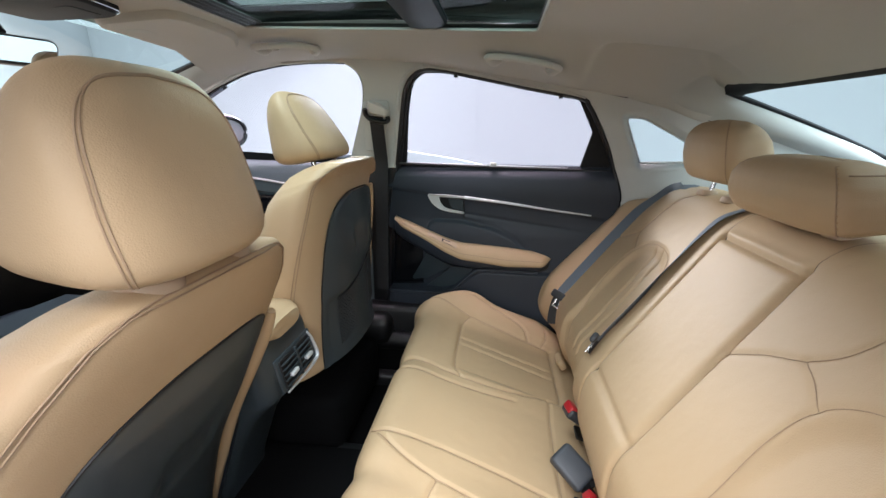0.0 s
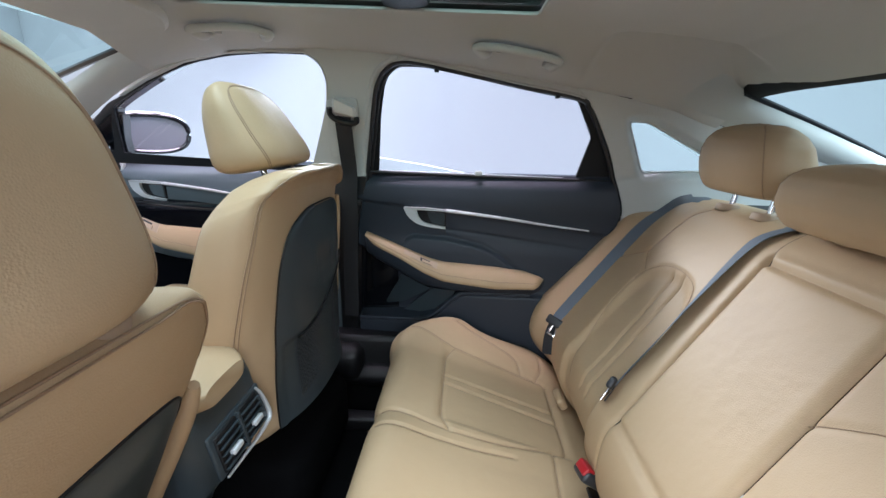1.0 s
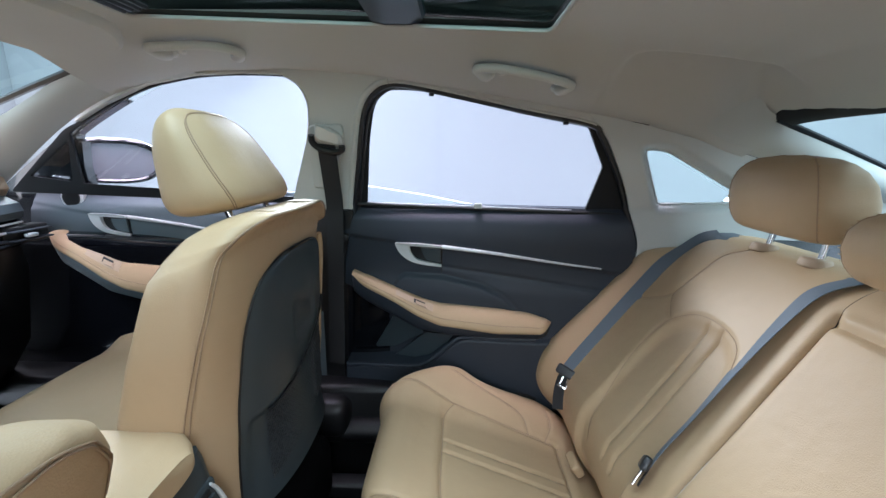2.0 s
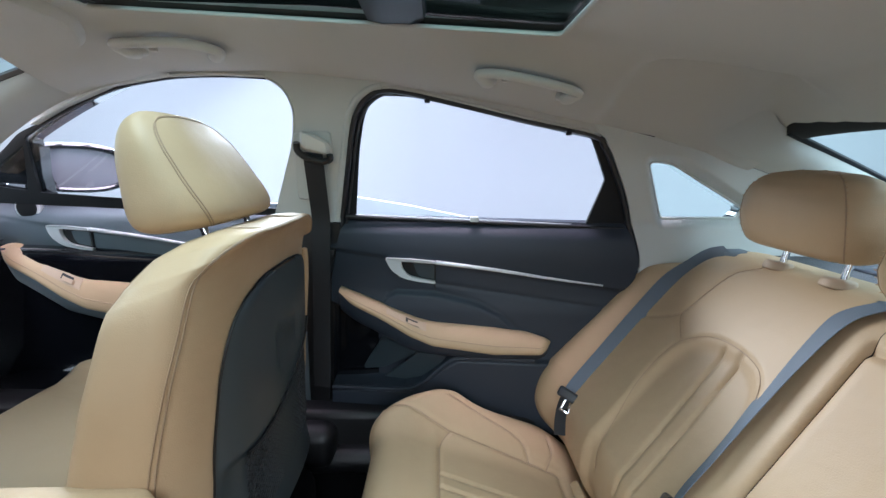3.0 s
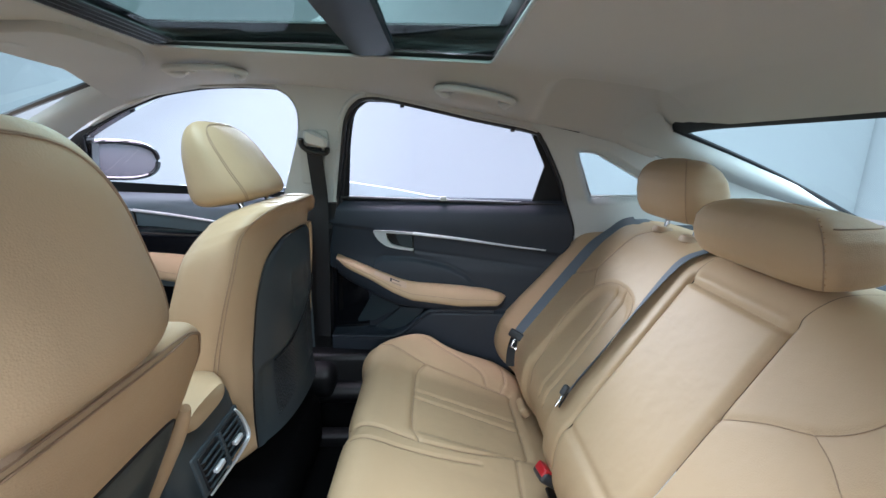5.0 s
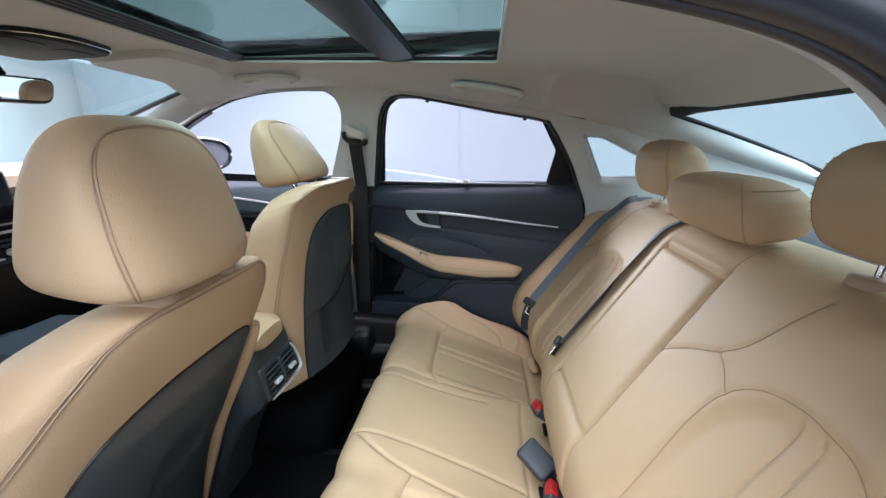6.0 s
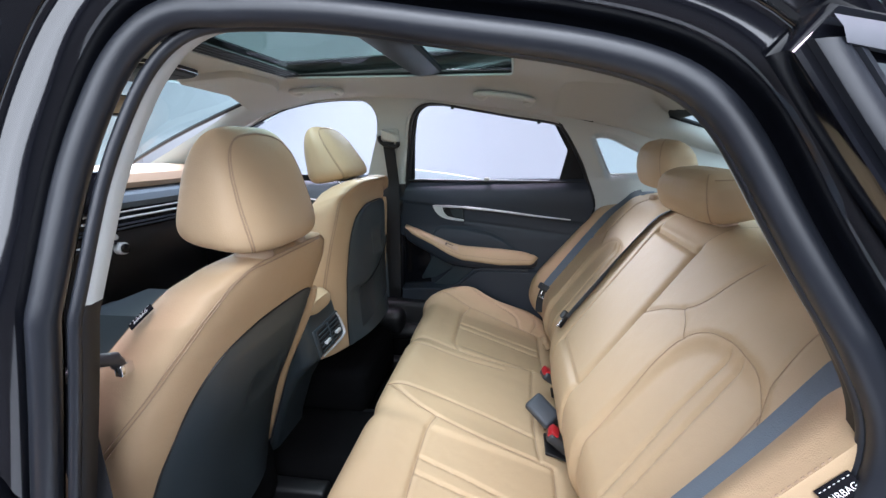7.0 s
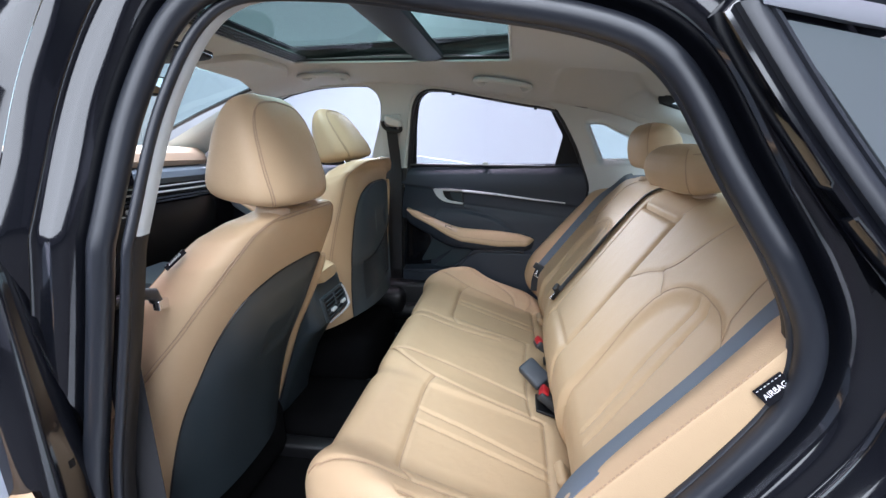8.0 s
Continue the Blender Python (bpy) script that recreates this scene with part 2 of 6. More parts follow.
def holed(outer, holes, lift, thick):
    """A plate with openings that go through it."""
    from mathutils.geometry import tessellate_polygon as tess
    loops = [outer, *holes]
    flat = [p for lp in loops for p in lp]
    n = len(flat)
    verts = [lift(u, v, 0) for u, v in flat] + [lift(u, v, thick) for u, v in flat]
    faces = []
    for t in tess([[Vector((p[0], p[1], 0)) for p in lp] for lp in loops]):
        faces.append(tuple(t))
        faces.append(tuple(n + i for i in reversed(t)))
    k = 0
    for lp in loops:
        m = len(lp)
        for j in range(m):
            a, b = k + j, k + (j + 1) % m
            faces.append((a, b, n + b, n + a))
        k += m
    return verts, faces


def fix_normals(ob):
    bm = bmesh.new()
    bm.from_mesh(ob.data)
    bmesh.ops.recalc_face_normals(bm, faces=bm.faces[:])
    bm.to_mesh(ob.data)
    bm.free()
    return ob


def line_distance(u, v, line):
    d = np.full(u.shape, 9.0)
    for (a, b), (c, e) in zip(line[:-1], line[1:]):
        l2 = (c - a) ** 2 + (e - b) ** 2 + 1e-12
        t = np.clip(((u - a) * (c - a) + (v - b) * (e - b)) / l2, 0, 1)
        d = np.minimum(d, np.hypot(u - a - t * (c - a), v - b - t * (e - b)))
    return d


def grid_faces(nu, nv):
    return [(i * nv + j, i * nv + j + 1, (i + 1) * nv + j + 1, (i + 1) * nv + j) for i in range(nu - 1) for j in range(nv - 1)]


# ---------------------------------------------------------------- studio round the car
CY = 0.785  # the car's middle line


def studio():
    data_part("floor", [(-7, -0.4, 0), (7, -0.4, 0), (7, 7, 0), (-7, 7, 0)], [(0, 1, 2, 3)], STUDIO_FLOOR)["kind"] = "structure"
    # unseen near floor, blackened so that the lower body mirrors dark
    data_part("floor_dark", [(-7, -6, 0), (7, -6, 0), (7, -0.4, 0), (-7, -0.4, 0)], [(0, 1, 2, 3)], STUDIO_BLACK)["kind"] = "structure"
    for name, a, b in (("wall_north", (-7, 7), (7, 7)), ("wall_south", (7, -6), (-7, -6)), ("wall_west", (-7, -6), (-7, 7)), ("wall_east", (7, 7), (7, -6))):
        d = (Vector(b) - Vector(a)).normalized()
        n = Vector((-d.y, d.x)) * 0.2
        lo = [(a[0], a[1]), (b[0], b[1]), (b[0] + n.x, b[1] + n.y), (a[0] + n.x, a[1] + n.y)]
        v = [(x, y, z) for z in (0, 4.6) for x, y in lo]
        # the unseen south wall is dark to keep the paint's reflections low
        data_part(name, v, [(0, 1, 5, 4), (1, 2, 6, 5), (2, 3, 7, 6), (3, 0, 4, 7), (4, 5, 6, 7), (3, 2, 1, 0)], STUDIO_DARK if name == "wall_south" else STUDIO_WHITE)["kind"] = "structure"
    data_part("studio_ceiling", [(x, y, z) for z in (4.6, 4.8) for x, y in ((-7, -6), (7, -6), (7, 7), (-7, 7))],
              [(3, 2, 1, 0), (4, 5, 6, 7), (0, 1, 5, 4), (1, 2, 6, 5), (2, 3, 7, 6), (3, 0, 4, 7)], STUDIO_GREY)["kind"] = "structure"


def wall_flats():
    """Two tall white flats before the far wall, meeting at a faint joint."""
    for a, b, y in ((-6.9, -0.38, 6.95), (-0.38, 6.9, 6.955)):
        v = [(x, yy, z) for z in (0, 4.5) for x, yy in ((a, y), (b, y), (b, y + 0.03), (a, y + 0.03))]
        w = data_part("wall_flat", v, [(0, 1, 5, 4), (1, 2, 6, 5), (2, 3, 7, 6), (3, 0, 4, 7), (4, 5, 6, 7), (3, 2, 1, 0)], STUDIO_WHITE)
        tagged(w, "tall white studio flat before the far wall", "studio wall", kind="structure")


def reflection_screens():
    # unseen upright sheets, added only to tone the reflections in the paint
    for x in (-5.2, 5.2):
        d = data_part("studio_drape", [(x + a, y, z) for a in (0, 0.05) for y in (-5.9, -0.9) for z in (0, 4.5)], [(0, 1, 3, 2), (4, 6, 7, 5), (0, 4, 5, 1), (2, 3, 7, 6), (1, 5, 7, 3)], STUDIO_DARK if x < 0 else STUDIO_SCREEN_GREY)
        tagged(d, "unseen dark screen added for the car paint to mirror" if x < 0 else "unseen grey screen added for the car paint to mirror", "drape", kind="structure")


def side_board():
    # added sheet standing in for an unidentified pale wedge behind the window
    v, f = slab([(-0.62, 1.096), (-0.39, 1.059), (-0.21, 1.033), (-0.045, 1.002), (0.10, 0.972), (0.10, 0.0), (-0.62, 0.0)], lambda x, z, d: (x, 1.79 + d, z), 0.02, 0.002)
    b = data_part("side_board", v, f, STUDIO_PALE)
    tagged(b, "low pale cyan sheet added outside the far window", "board")


STUDIO_PALE = material("pale_cyan_sheet", (0.50, 0.63, 0.62), 0.7, vary=0.03)
studio()
side_board()
wall_flats()
reflection_screens()


# ---------------------------------------------------------------- the car's sides
def side_y(x, z):
    """The inner plane of the far side: upright below the belt line, leaning in above it."""
    return 1.47 - 0.08 * x - 0.42 * max(0.0, z - 1.03)


def near_y(x, z):
    """The plane of the open doorway."""
    return 0.07 + 0.05 * (x + 0.4) + 0.25 * max(0.0, z - 1.0)


def far_lift(x, z, d):
    return (x, side_y(x, z) + d, z)


def far_plate(name, outer, holes, mat, parent=None, label="", off=0.0, thick=0.03):
    v, f = holed(outer, holes, lambda x, z, d: far_lift(x, z, d + off), thick)
    return fix_normals(data_part(name, v, f, mat, parent, label, 30))


REAR_GLASS = soft_poly([(-0.330, 1.031, 0.004), (-0.304, 1.203, 0.05), (-0.284, 1.279, 0.03), (-0.258, 1.316, 0.025), (-0.178, 1.3155, 0.05), (-0.055, 1.291, 0), (0.072, 1.263, 0), (0.234, 1.232, 0.006), (0.287, 1.139, 0.006), (0.263, 1.016, 0.004)])
FRONT_GLASS_PANE = soft_poly([(-1.195, 1.075, 0.006), (-1.150, 1.218, 0.01), (-1.095, 1.243, 0.05), (-0.994, 1.283, 0.05), (-0.855, 1.328, 0.05), (-0.721, 1.348, 0.05), (-0.598, 1.352, 0.05), (-0.490, 1.347, 0.02), (-0.457, 1.323, 0.02), (-0.445, 1.284, 0.02), (-0.456, 1.225, 0.03), (-0.535, 1.045, 0.004)])
# the line on which the rear door's seal runs, from the belt line over the top to the door's rear end
REAR_OPENING = smooth_line([(-0.372, 0.99), (-0.365, 1.027), (-0.337, 1.15), (-0.316, 1.24), (-0.300, 1.281), (-0.276, 1.308), (-0.238, 1.325), (-0.178, 1.3205), (-0.055, 1.296), (0.072, 1.269), (0.232, 1.238), (0.264, 1.213), (0.296, 1.166), (0.343, 1.084), (0.379, 0.996), (0.397, 0.937), (0.394, 0.892), (0.372, 0.852), (0.325, 0.812)], 5)
SAIL_GLASS = round_poly([(-1.36, 1.095), (-1.165, 1.20), (-1.225, 1.08)], 0.012)
QUARTER = round_poly([(0.385, 1.185), (0.43, 1.178), (0.635, 1.075), (0.62, 1.05), (0.452, 1.043)], 0.022)


ARM_TOP = ([-0.374, -0.332, -0.243, -0.168, -0.124, 0.04, 0.129, 0.174, 0.190], [0.838, 0.828, 0.793, 0.765, 0.755, 0.747, 0.738, 0.724, 0.712])
ARM_BOT = ([-0.374, -0.328, -0.255, -0.182, -0.123, 0.039, 0.154, 0.190], [0.832, 0.809, 0.774, 0.732, 0.709, 0.694, 0.700, 0.709])
ARM_BASE = ([-0.40, -0.273, -0.183, -0.092, 0.012, 0.20], [0.787, 0.724, 0.677, 0.665, 0.663, 0.671])
POCKET_LIP = ([-0.41, -0.309, -0.199, -0.152, -0.092, -0.054, 0.2], [0.547, 0.549, 0.554, 0.574, 0.631, 0.654, 0.659])
INSERT_TOP = ([-0.262, -0.256, -0.245, -0.222, -0.117, -0.005, 0.056, 0.114, 0.13], [0.76, 0.80, 0.824, 0.836, 0.834, 0.811, 0.782, 0.729, 0.69])


def door_y(x, z):
    """Inner face of the far doors below the belt line, with pads, ledge and pocket."""
    y = 1.462 - 0.10 * x
    y += 0.03 * float(ease(0.985, 1.04, z)) - 0.012 * math.exp(-((z - 0.95) / 0.06) ** 2)
    if x < -0.45:
        x, z = x + 0.955, z - 0.058
    rail = 0.917 - 0.115 * (x + 0.118)
    y += 0.007 * float(ease(rail + 0.001, rail - 0.012, z)) * float(ease(0.78, 0.84, z))
    low = 0.856 - 0.115 * (x + 0.11)
    y += 0.003 * math.exp(-((z - low) / 0.005) ** 2) * float(ease(-0.13, -0.11, x))
    top = float(np.interp(x, *INSERT_TOP))
    if -0.262 < x < 0.13:
        y -= 0.009 * float(ease(0.0, 0.016, top - z)) * float(ease(0.66, 0.70, z))
        y += 0.002 * math.exp(-((z - top - 0.001) / 0.005) ** 2)
    base, lip = float(np.interp(x, *ARM_BASE)), float(np.interp(x, *POCKET_LIP))
    if x < -0.03:
        y += 0.05 * float(ease(lip, lip + 0.012, z)) * float(ease(base + 0.01, base - 0.012, z)) * float(ease(-0.045, -0.085, x))
    y -= 0.016 * float(ease(lip + 0.004, lip - 0.012, z))
    return y


def door_panel(name, x0, x1, z0, z1, mat, parent, label=""):
    nx, nz = 190, 150
    xs, zs = np.linspace(x0, x1, nx), np.linspace(z0, z1, nz)
    end = (lambda z: float(np.interp(z, [0.42, 0.60, 0.75, 0.852, 0.892, 0.937, 0.996, 1.03], [0.20, 0.26, 0.30, 0.366, 0.387, 0.390, 0.372, 0.358]))) if x1 > 0 else (lambda z: x1)
    at = [[(x0 + (x - x0) * (end(z) - x0) / (x1 - x0), z) for z in zs] for x in xs]
    front = [(x, door_y(x, z), z) for row in at for x, z in row]
    back = [(x, 1.462 - 0.10 * x + 0.075, z) for row in at for x, z in row]
    f = grid_faces(nx, nz)
    n = nx * nz
    faces = [tuple(reversed(q)) for q in f]
    rim = [i * nz for i in range(nx)] + [(nx - 1) * nz + j for j in range(1, nz)] + [i * nz + nz - 1 for i in range(nx - 2, -1, -1)] + [j for j in range(nz - 2, 0, -1)]
    for a, b in zip(rim, rim[1:] + rim[:1]):
        faces.append((a, b, n + b, n + a))
    faces.append(tuple(n + i for i in rim))
    return data_part(name, front + back, faces, mat, parent, label, 40)


def on_door(x, z, out=0.0):
    return Vector((x, door_y(x, z) - out, z))


def arm_point(x, s, dx, dz, full, lift=0.0):
    """A point on the sloping top of a far door's armrest: s runs from the panel (0) to the outer edge (1)."""
    u = (x + 0.374) / 0.564
    zt, zb = float(np.interp(x, *ARM_TOP)), float(np.interp(x, *ARM_BOT))
    deep = 0.046 * float(ease(-0.05, 0.10, u)) ** 0.5 * float(ease(1.0, 0.93, u)) ** 0.5
    if not full:
        grow = float(ease(-0.02, 0.06, u))
        zt, zb, deep = zt + 0.030 * (1 - u) + 0.012 * grow, zb + 0.036 * (1 - u) - 0.014 * grow, deep * 1.35
    z = zt - (zt - zb) * s ** 1.25
    return Vector((x + dx, 1.456 - 0.10 * (x + dx) - deep * (0.16 + 0.84 * s ** 0.8) - lift, z + dz + lift))


def door_fittings(door, dx, dz, full):
    """Handle, bright strip, armrest and pocket of a far door, shifted along the car."""
    def plate(name, poly, mat, out, thick, label="", parent=door):
        v, f = holed([(x + dx, z + dz) for x, z in poly], [], lambda u, w, d: on_door(u, w, out - d), thick)
        return fix_normals(data_part(name, v, f, mat, parent, label, 30))
    hook = soft_poly([(-0.251, 0.926, 0.008), (-0.184, 0.9265, 0), (-0.118, 0.922, 0.002), (-0.118, 0.9155, 0.001), (-0.209, 0.918, 0.004), (-0.205, 0.897, 0.01), (-0.190, 0.878, 0.01), (-0.170, 0.8725, 0.01), (-0.118, 0.8645, 0.001), (-0.118, 0.858, 0.001), (-0.170, 0.863, 0.02), (-0.208, 0.871, 0.02), (-0.237, 0.894, 0.02)])
    plate("handle_bezel", hook, SILVER, 0.013, 0.016, "satin silver handle surround")
    plate("handle_cup", soft_poly([(-0.209, 0.918, 0.004), (-0.118, 0.9155, 0.002), (-0.118, 0.8645, 0.002), (-0.170, 0.8725, 0.01), (-0.190, 0.878, 0.01), (-0.205, 0.897, 0.01)]), BLACK, 0.002, 0.008, "black recess")
    plate("door_lever", soft_poly([(-0.176, 0.9125, 0.004), (-0.121, 0.911, 0.002), (-0.121, 0.870, 0.002), (-0.158, 0.8755, 0.006), (-0.168, 0.888, 0.01)]), SLATE if not full else PANEL, 0.009, 0.006, "dark pull lever")
    strip = smooth_line([(-0.117, 0.9185), (0.035, 0.9035), (0.181, 0.885), (0.310, 0.8715)], 10)
    n = len(strip)
    v, f = tube([on_door(x + dx, z + dz, 0.004) for x, z in strip], [0.0058 - 0.0036 * i / n for i in range(n)], 8)
    data_part("bright_strip", v, f, SILVER, door, "thin satin silver strip")
    v, f = tube([on_door(-0.118 + dx, z + dz, 0.0005) for z in (0.924, 0.90, 0.87, 0.838)], 0.0016, 6)
    data_part("panel_joint", v, f, BLACK, door)
    # armrest: a padded tan top sloping out over a dark base
    rings, base = [], []
    xs = np.concatenate([np.linspace(-0.374, -0.33, 8), np.linspace(-0.32, 0.15, 36), np.linspace(0.156, 0.190, 10)])
    for x in xs:
        p0, p1 = arm_point(x, 0, dx, dz, full), arm_point(x, 1, dx, dz, full)
        y_in = 1.475 - 0.10 * (x + dx)
        k = float(ease(-0.374, -0.34, x)) * float(ease(0.190, 0.170, x))
        pts = [Vector((x + dx, y_in, p0.z - 0.006 * k))] + [arm_point(x, s, dx, dz, full, 0.0035 * math.sin(math.pi * s) * k) for s in np.linspace(0, 1, 9)]
        pts += [p1 + Vector((0, 0.001, -0.006 * k)), p1 + Vector((0, 0.006, -0.010 * k)), Vector((x + dx, y_in, p1.z - 0.012 * k))]
        rings.append(pts)
        b = float(np.interp(x, *ARM_BASE)) + dz + (0.036 * (1 - (x + 0.374) / 0.564) - 0.014 if not full else 0)
        b = min(b, p1.z - 0.02)
        base.append([Vector((x + dx, y_in, p1.z - 0.004 * k)), p1 + Vector((0, 0.004, -0.007 * k)), Vector((x + dx, p1.y + 0.007, p1.z * 0.6 + b * 0.4)), Vector((x + dx, p1.y + 0.017, b + 0.006)), Vector((x + dx, p1.y + 0.026, b)), Vector((x + dx, y_in, b))])
    v, f = loft(base)
    # the front door's base takes lighter SLATE, window light put into colour
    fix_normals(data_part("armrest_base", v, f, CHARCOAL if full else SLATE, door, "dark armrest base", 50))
    v, f = loft(rings)
    arm = fix_normals(data_part("armrest", v, f, TAN, door, "tan leather armrest pad", 50))
    v, f = tube([arm_point(x, 0.80, dx, dz, full, 0.0022) for x in np.linspace(-0.355, 0.165, 40)], 0.0009, 6)
    data_part("seam", v, f, TAN_DARK, arm)

    def arm_plate(name, x0, x1, s0, s1, h, mat, label, parent):
        top = [[arm_point(x, s, dx, dz, full, 0.003 + h) for s in np.linspace(s0, s1, 4)] for x in np.linspace(x0, x1, 8)]
        low = [[q - Vector((0, -0.004 - h, 0.004 + h)) for q in r] for r in top]
        rings_ = [[*a, *reversed(b)] for a, b in zip(top, low)]
        v, f = loft(rings_)
        return fix_normals(data_part(name, v, f, mat, parent, label, 40))
    arm_plate("window_switch", -0.245, -0.140, 0.22, 0.62, 0.0012, TAN_SOFT, "tan switch panel", arm)
    arm_plate("switch_slot", -0.194, -0.163, 0.30, 0.52, 0.0022, BLACK, "black switch slot", arm)
    arm_plate("switch_key", -0.188, -0.158, 0.40, 0.56, 0.0050, TAN_SOFT, "tan switch key", arm)
    # pocket: rim, folds of the moulded hollow, and the front wall
    lip = smooth_line([(-0.403, 0.547), (-0.309, 0.549), (-0.199, 0.554), (-0.152, 0.574), (-0.092, 0.631), (-0.054, 0.654), (0.05, 0.659), (0.15, 0.660)], 8)
    v, f = tube([(x + dx, 1.462 - 0.1 * (x + dx) - 0.015, z + dz) for x, z in lip], 0.0075, 8)
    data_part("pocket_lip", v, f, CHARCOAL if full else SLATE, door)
    # pocket likewise: SLATE on the front door carries the window light
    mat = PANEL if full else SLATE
    for name, tri in (("pocket_fold", [(-0.262, 0.694, 0.022), (-0.166, 0.655, 0.006), (-0.258, 0.592, 0.034), (-0.33, 0.575, 0.048)]), ("pocket_wall", [(-0.163, 0.654, 0.008), (-0.082, 0.652, 0.004), (-0.128, 0.583, 0.012), (-0.180, 0.552, 0.024), (-0.262, 0.558, 0.04)])):
        verts = [(x + dx, 1.462 - 0.1 * (x + dx) + o, z + dz) for x, z, o in tri]
        n = len(verts)
        verts += [(x, y + 0.006, z) for x, y, z in verts]
        data_part(name, verts, [tuple(range(n)), tuple(range(2 * n - 1, n - 1, -1))] + [(i, n + i, n + (i + 1) % n, (i + 1) % n) for i in range(n)], mat, door)


def rear_door():
    d = root("rear_door", 0.0, 1.47, 0.45, "closed rear door with dark plastic panel and tan armrest", "car door", "doors of the car")
    door_panel("door_panel", -0.405, 0.43, 0.42, 1.028, CHARCOAL, d, "charcoal moulded panel")
    outer = [tuple(q) for q in REAR_OPENING[3:-20]] + [(0.36, 1.005), (-0.36, 1.022)]
    far_plate("window_frame", outer, [REAR_GLASS], FRAME_BLACK, d, "black window frame", 0.012, 0.008)
    v, f = tube([far_lift(x, z, 0.004) for x, z in REAR_OPENING], 0.0075, 8)
    data_part("door_seal", v, f, RUBBER, d, "black rubber seal")
    v, f = tube([far_lift(x + 0.011, z - 0.004, 0.010) for x, z in REAR_OPENING[4:32]], 0.0045, 8)
    data_part("glass_channel", v, f, RUBBER, d, "grey black glass channel")
    v, f = tube([far_lift(x, 1.029 - 0.012 * (x + 0.33) / 0.59, 0.004) for x in np.linspace(-0.355, 0.36, 12)], 0.005, 8)
    data_part("belt_seal", v, f, BLACK, d)
    v, f = tube([far_lift(x, 1.0345 - 0.012 * (x + 0.33) / 0.59, 0.010) for x in np.linspace(-0.330, 0.262, 12)], 0.0018, 6)
    data_part("belt_edge", v, f, SILVER, d, "thin bright belt edge")
    pane_ob = far_plate("window_pane", [(x * 1.0, z) for x, z in REAR_GLASS], [], SIDE_GLASS, d, "clear window glass", 0.0165, 0.0025)
    pane_ob.visible_shadow = False
    part("window_clip", rounded_box(-0.02, side_y(-0.02, 1.033) - 0.006, 1.032, 0.022, 0.012, 0.014, 0.003), TRIM_GREY, d, "small grey clip")
    for x in (-0.14, 0.175):
        part("blind_hook", rounded_box(x, side_y(x, 1.31 - 0.2 * (x + 0.14)) - 0.004, 1.303 - 0.2 * (x + 0.14), 0.012, 0.012, 0.008, 0.002), BLACK, d)
    door_fittings(d, 0, 0, True)


def front_door():
    d = root("front_door", -0.9, 1.53, 0.45, "closed front passenger door with dark panel and tan armrest", "car door", "doors of the car")
    # SLATE, not the rear door's CHARCOAL: window light painted into the panel
    door_panel("door_panel", -1.42, -0.47, 0.42, 1.055, SLATE, d, "moulded panel with window light in its colour")
    outer = soft_poly([(-1.46, 1.045, 0.02), (-1.16, 1.228, 0.02), (-1.095, 1.250, 0.05), (-0.994, 1.291, 0.05), (-0.855, 1.336, 0.05), (-0.721, 1.355, 0.05), (-0.598, 1.359, 0.05), (-0.488, 1.354, 0.02), (-0.450, 1.326, 0.02), (-0.438, 1.284, 0.02), (-0.449, 1.225, 0.03), (-0.525, 1.025, 0.004)])
    far_plate("window_frame", outer, [FRONT_GLASS_PANE, SAIL_GLASS], FRAME_BLACK, d, "black window frame", 0.012, 0.008)
    for name, poly in (("window_pane", FRONT_GLASS_PANE), ("sail_pane", SAIL_GLASS)):
        far_plate(name, poly, [], SIDE_GLASS, d, "clear window glass", 0.0165, 0.0025).visible_shadow = False
    door_fittings(d, -0.955, 0.058, False)
    turn = Matrix.Rotation(radians(90), 4, "X")
    x, z = -1.275, 1.028
    part("speaker_ring", cylinder(x, door_y(x, z) - 0.006, z, 0.036, 0.02, turn, 40, bevel=0.004), SILVER, d, "satin silver ring")
    part("speaker_grille", cylinder(x, door_y(x, z) - 0.011, z, 0.028, 0.018, turn, 40, bevel=0.003), BLACK, d, "black speaker grille")


rear_door()
front_door()


def far_body():
    grow = lambda poly, k: [tuple(Vector(q) + (Vector(q) - sum((Vector(a) for a in poly), Vector((0, 0))) / len(poly)).normalized() * k) for q in poly]
    ob = far_plate("body_side_far", [(-1.75, 0.9), (1.35, 0.9), (1.32, 0.965), (0.95, 1.075), (0.62, 1.185), (0.30, 1.275), (0.0, 1.325), (-0.35, 1.372), (-0.72, 1.372), (-1.0, 1.318), (-1.3, 1.175), (-1.6, 1.02)],
                   [grow(REAR_GLASS, 0.025), grow(FRONT_GLASS_PANE, 0.024), grow(SAIL_GLASS, 0.003), grow(QUARTER, 0.022)], PAINT, None, "", 0.055, 0.03)
    tagged(ob, "black painted body side with window openings", "car body", kind="structure")
    low = part("body_side_lower", rounded_box(-0.3, 1.585, 0.55, 3.0, 0.09, 0.75, 0.04), PAINT)
    tagged(low, "black painted lower body side", "car body", kind="structure")


far_body()


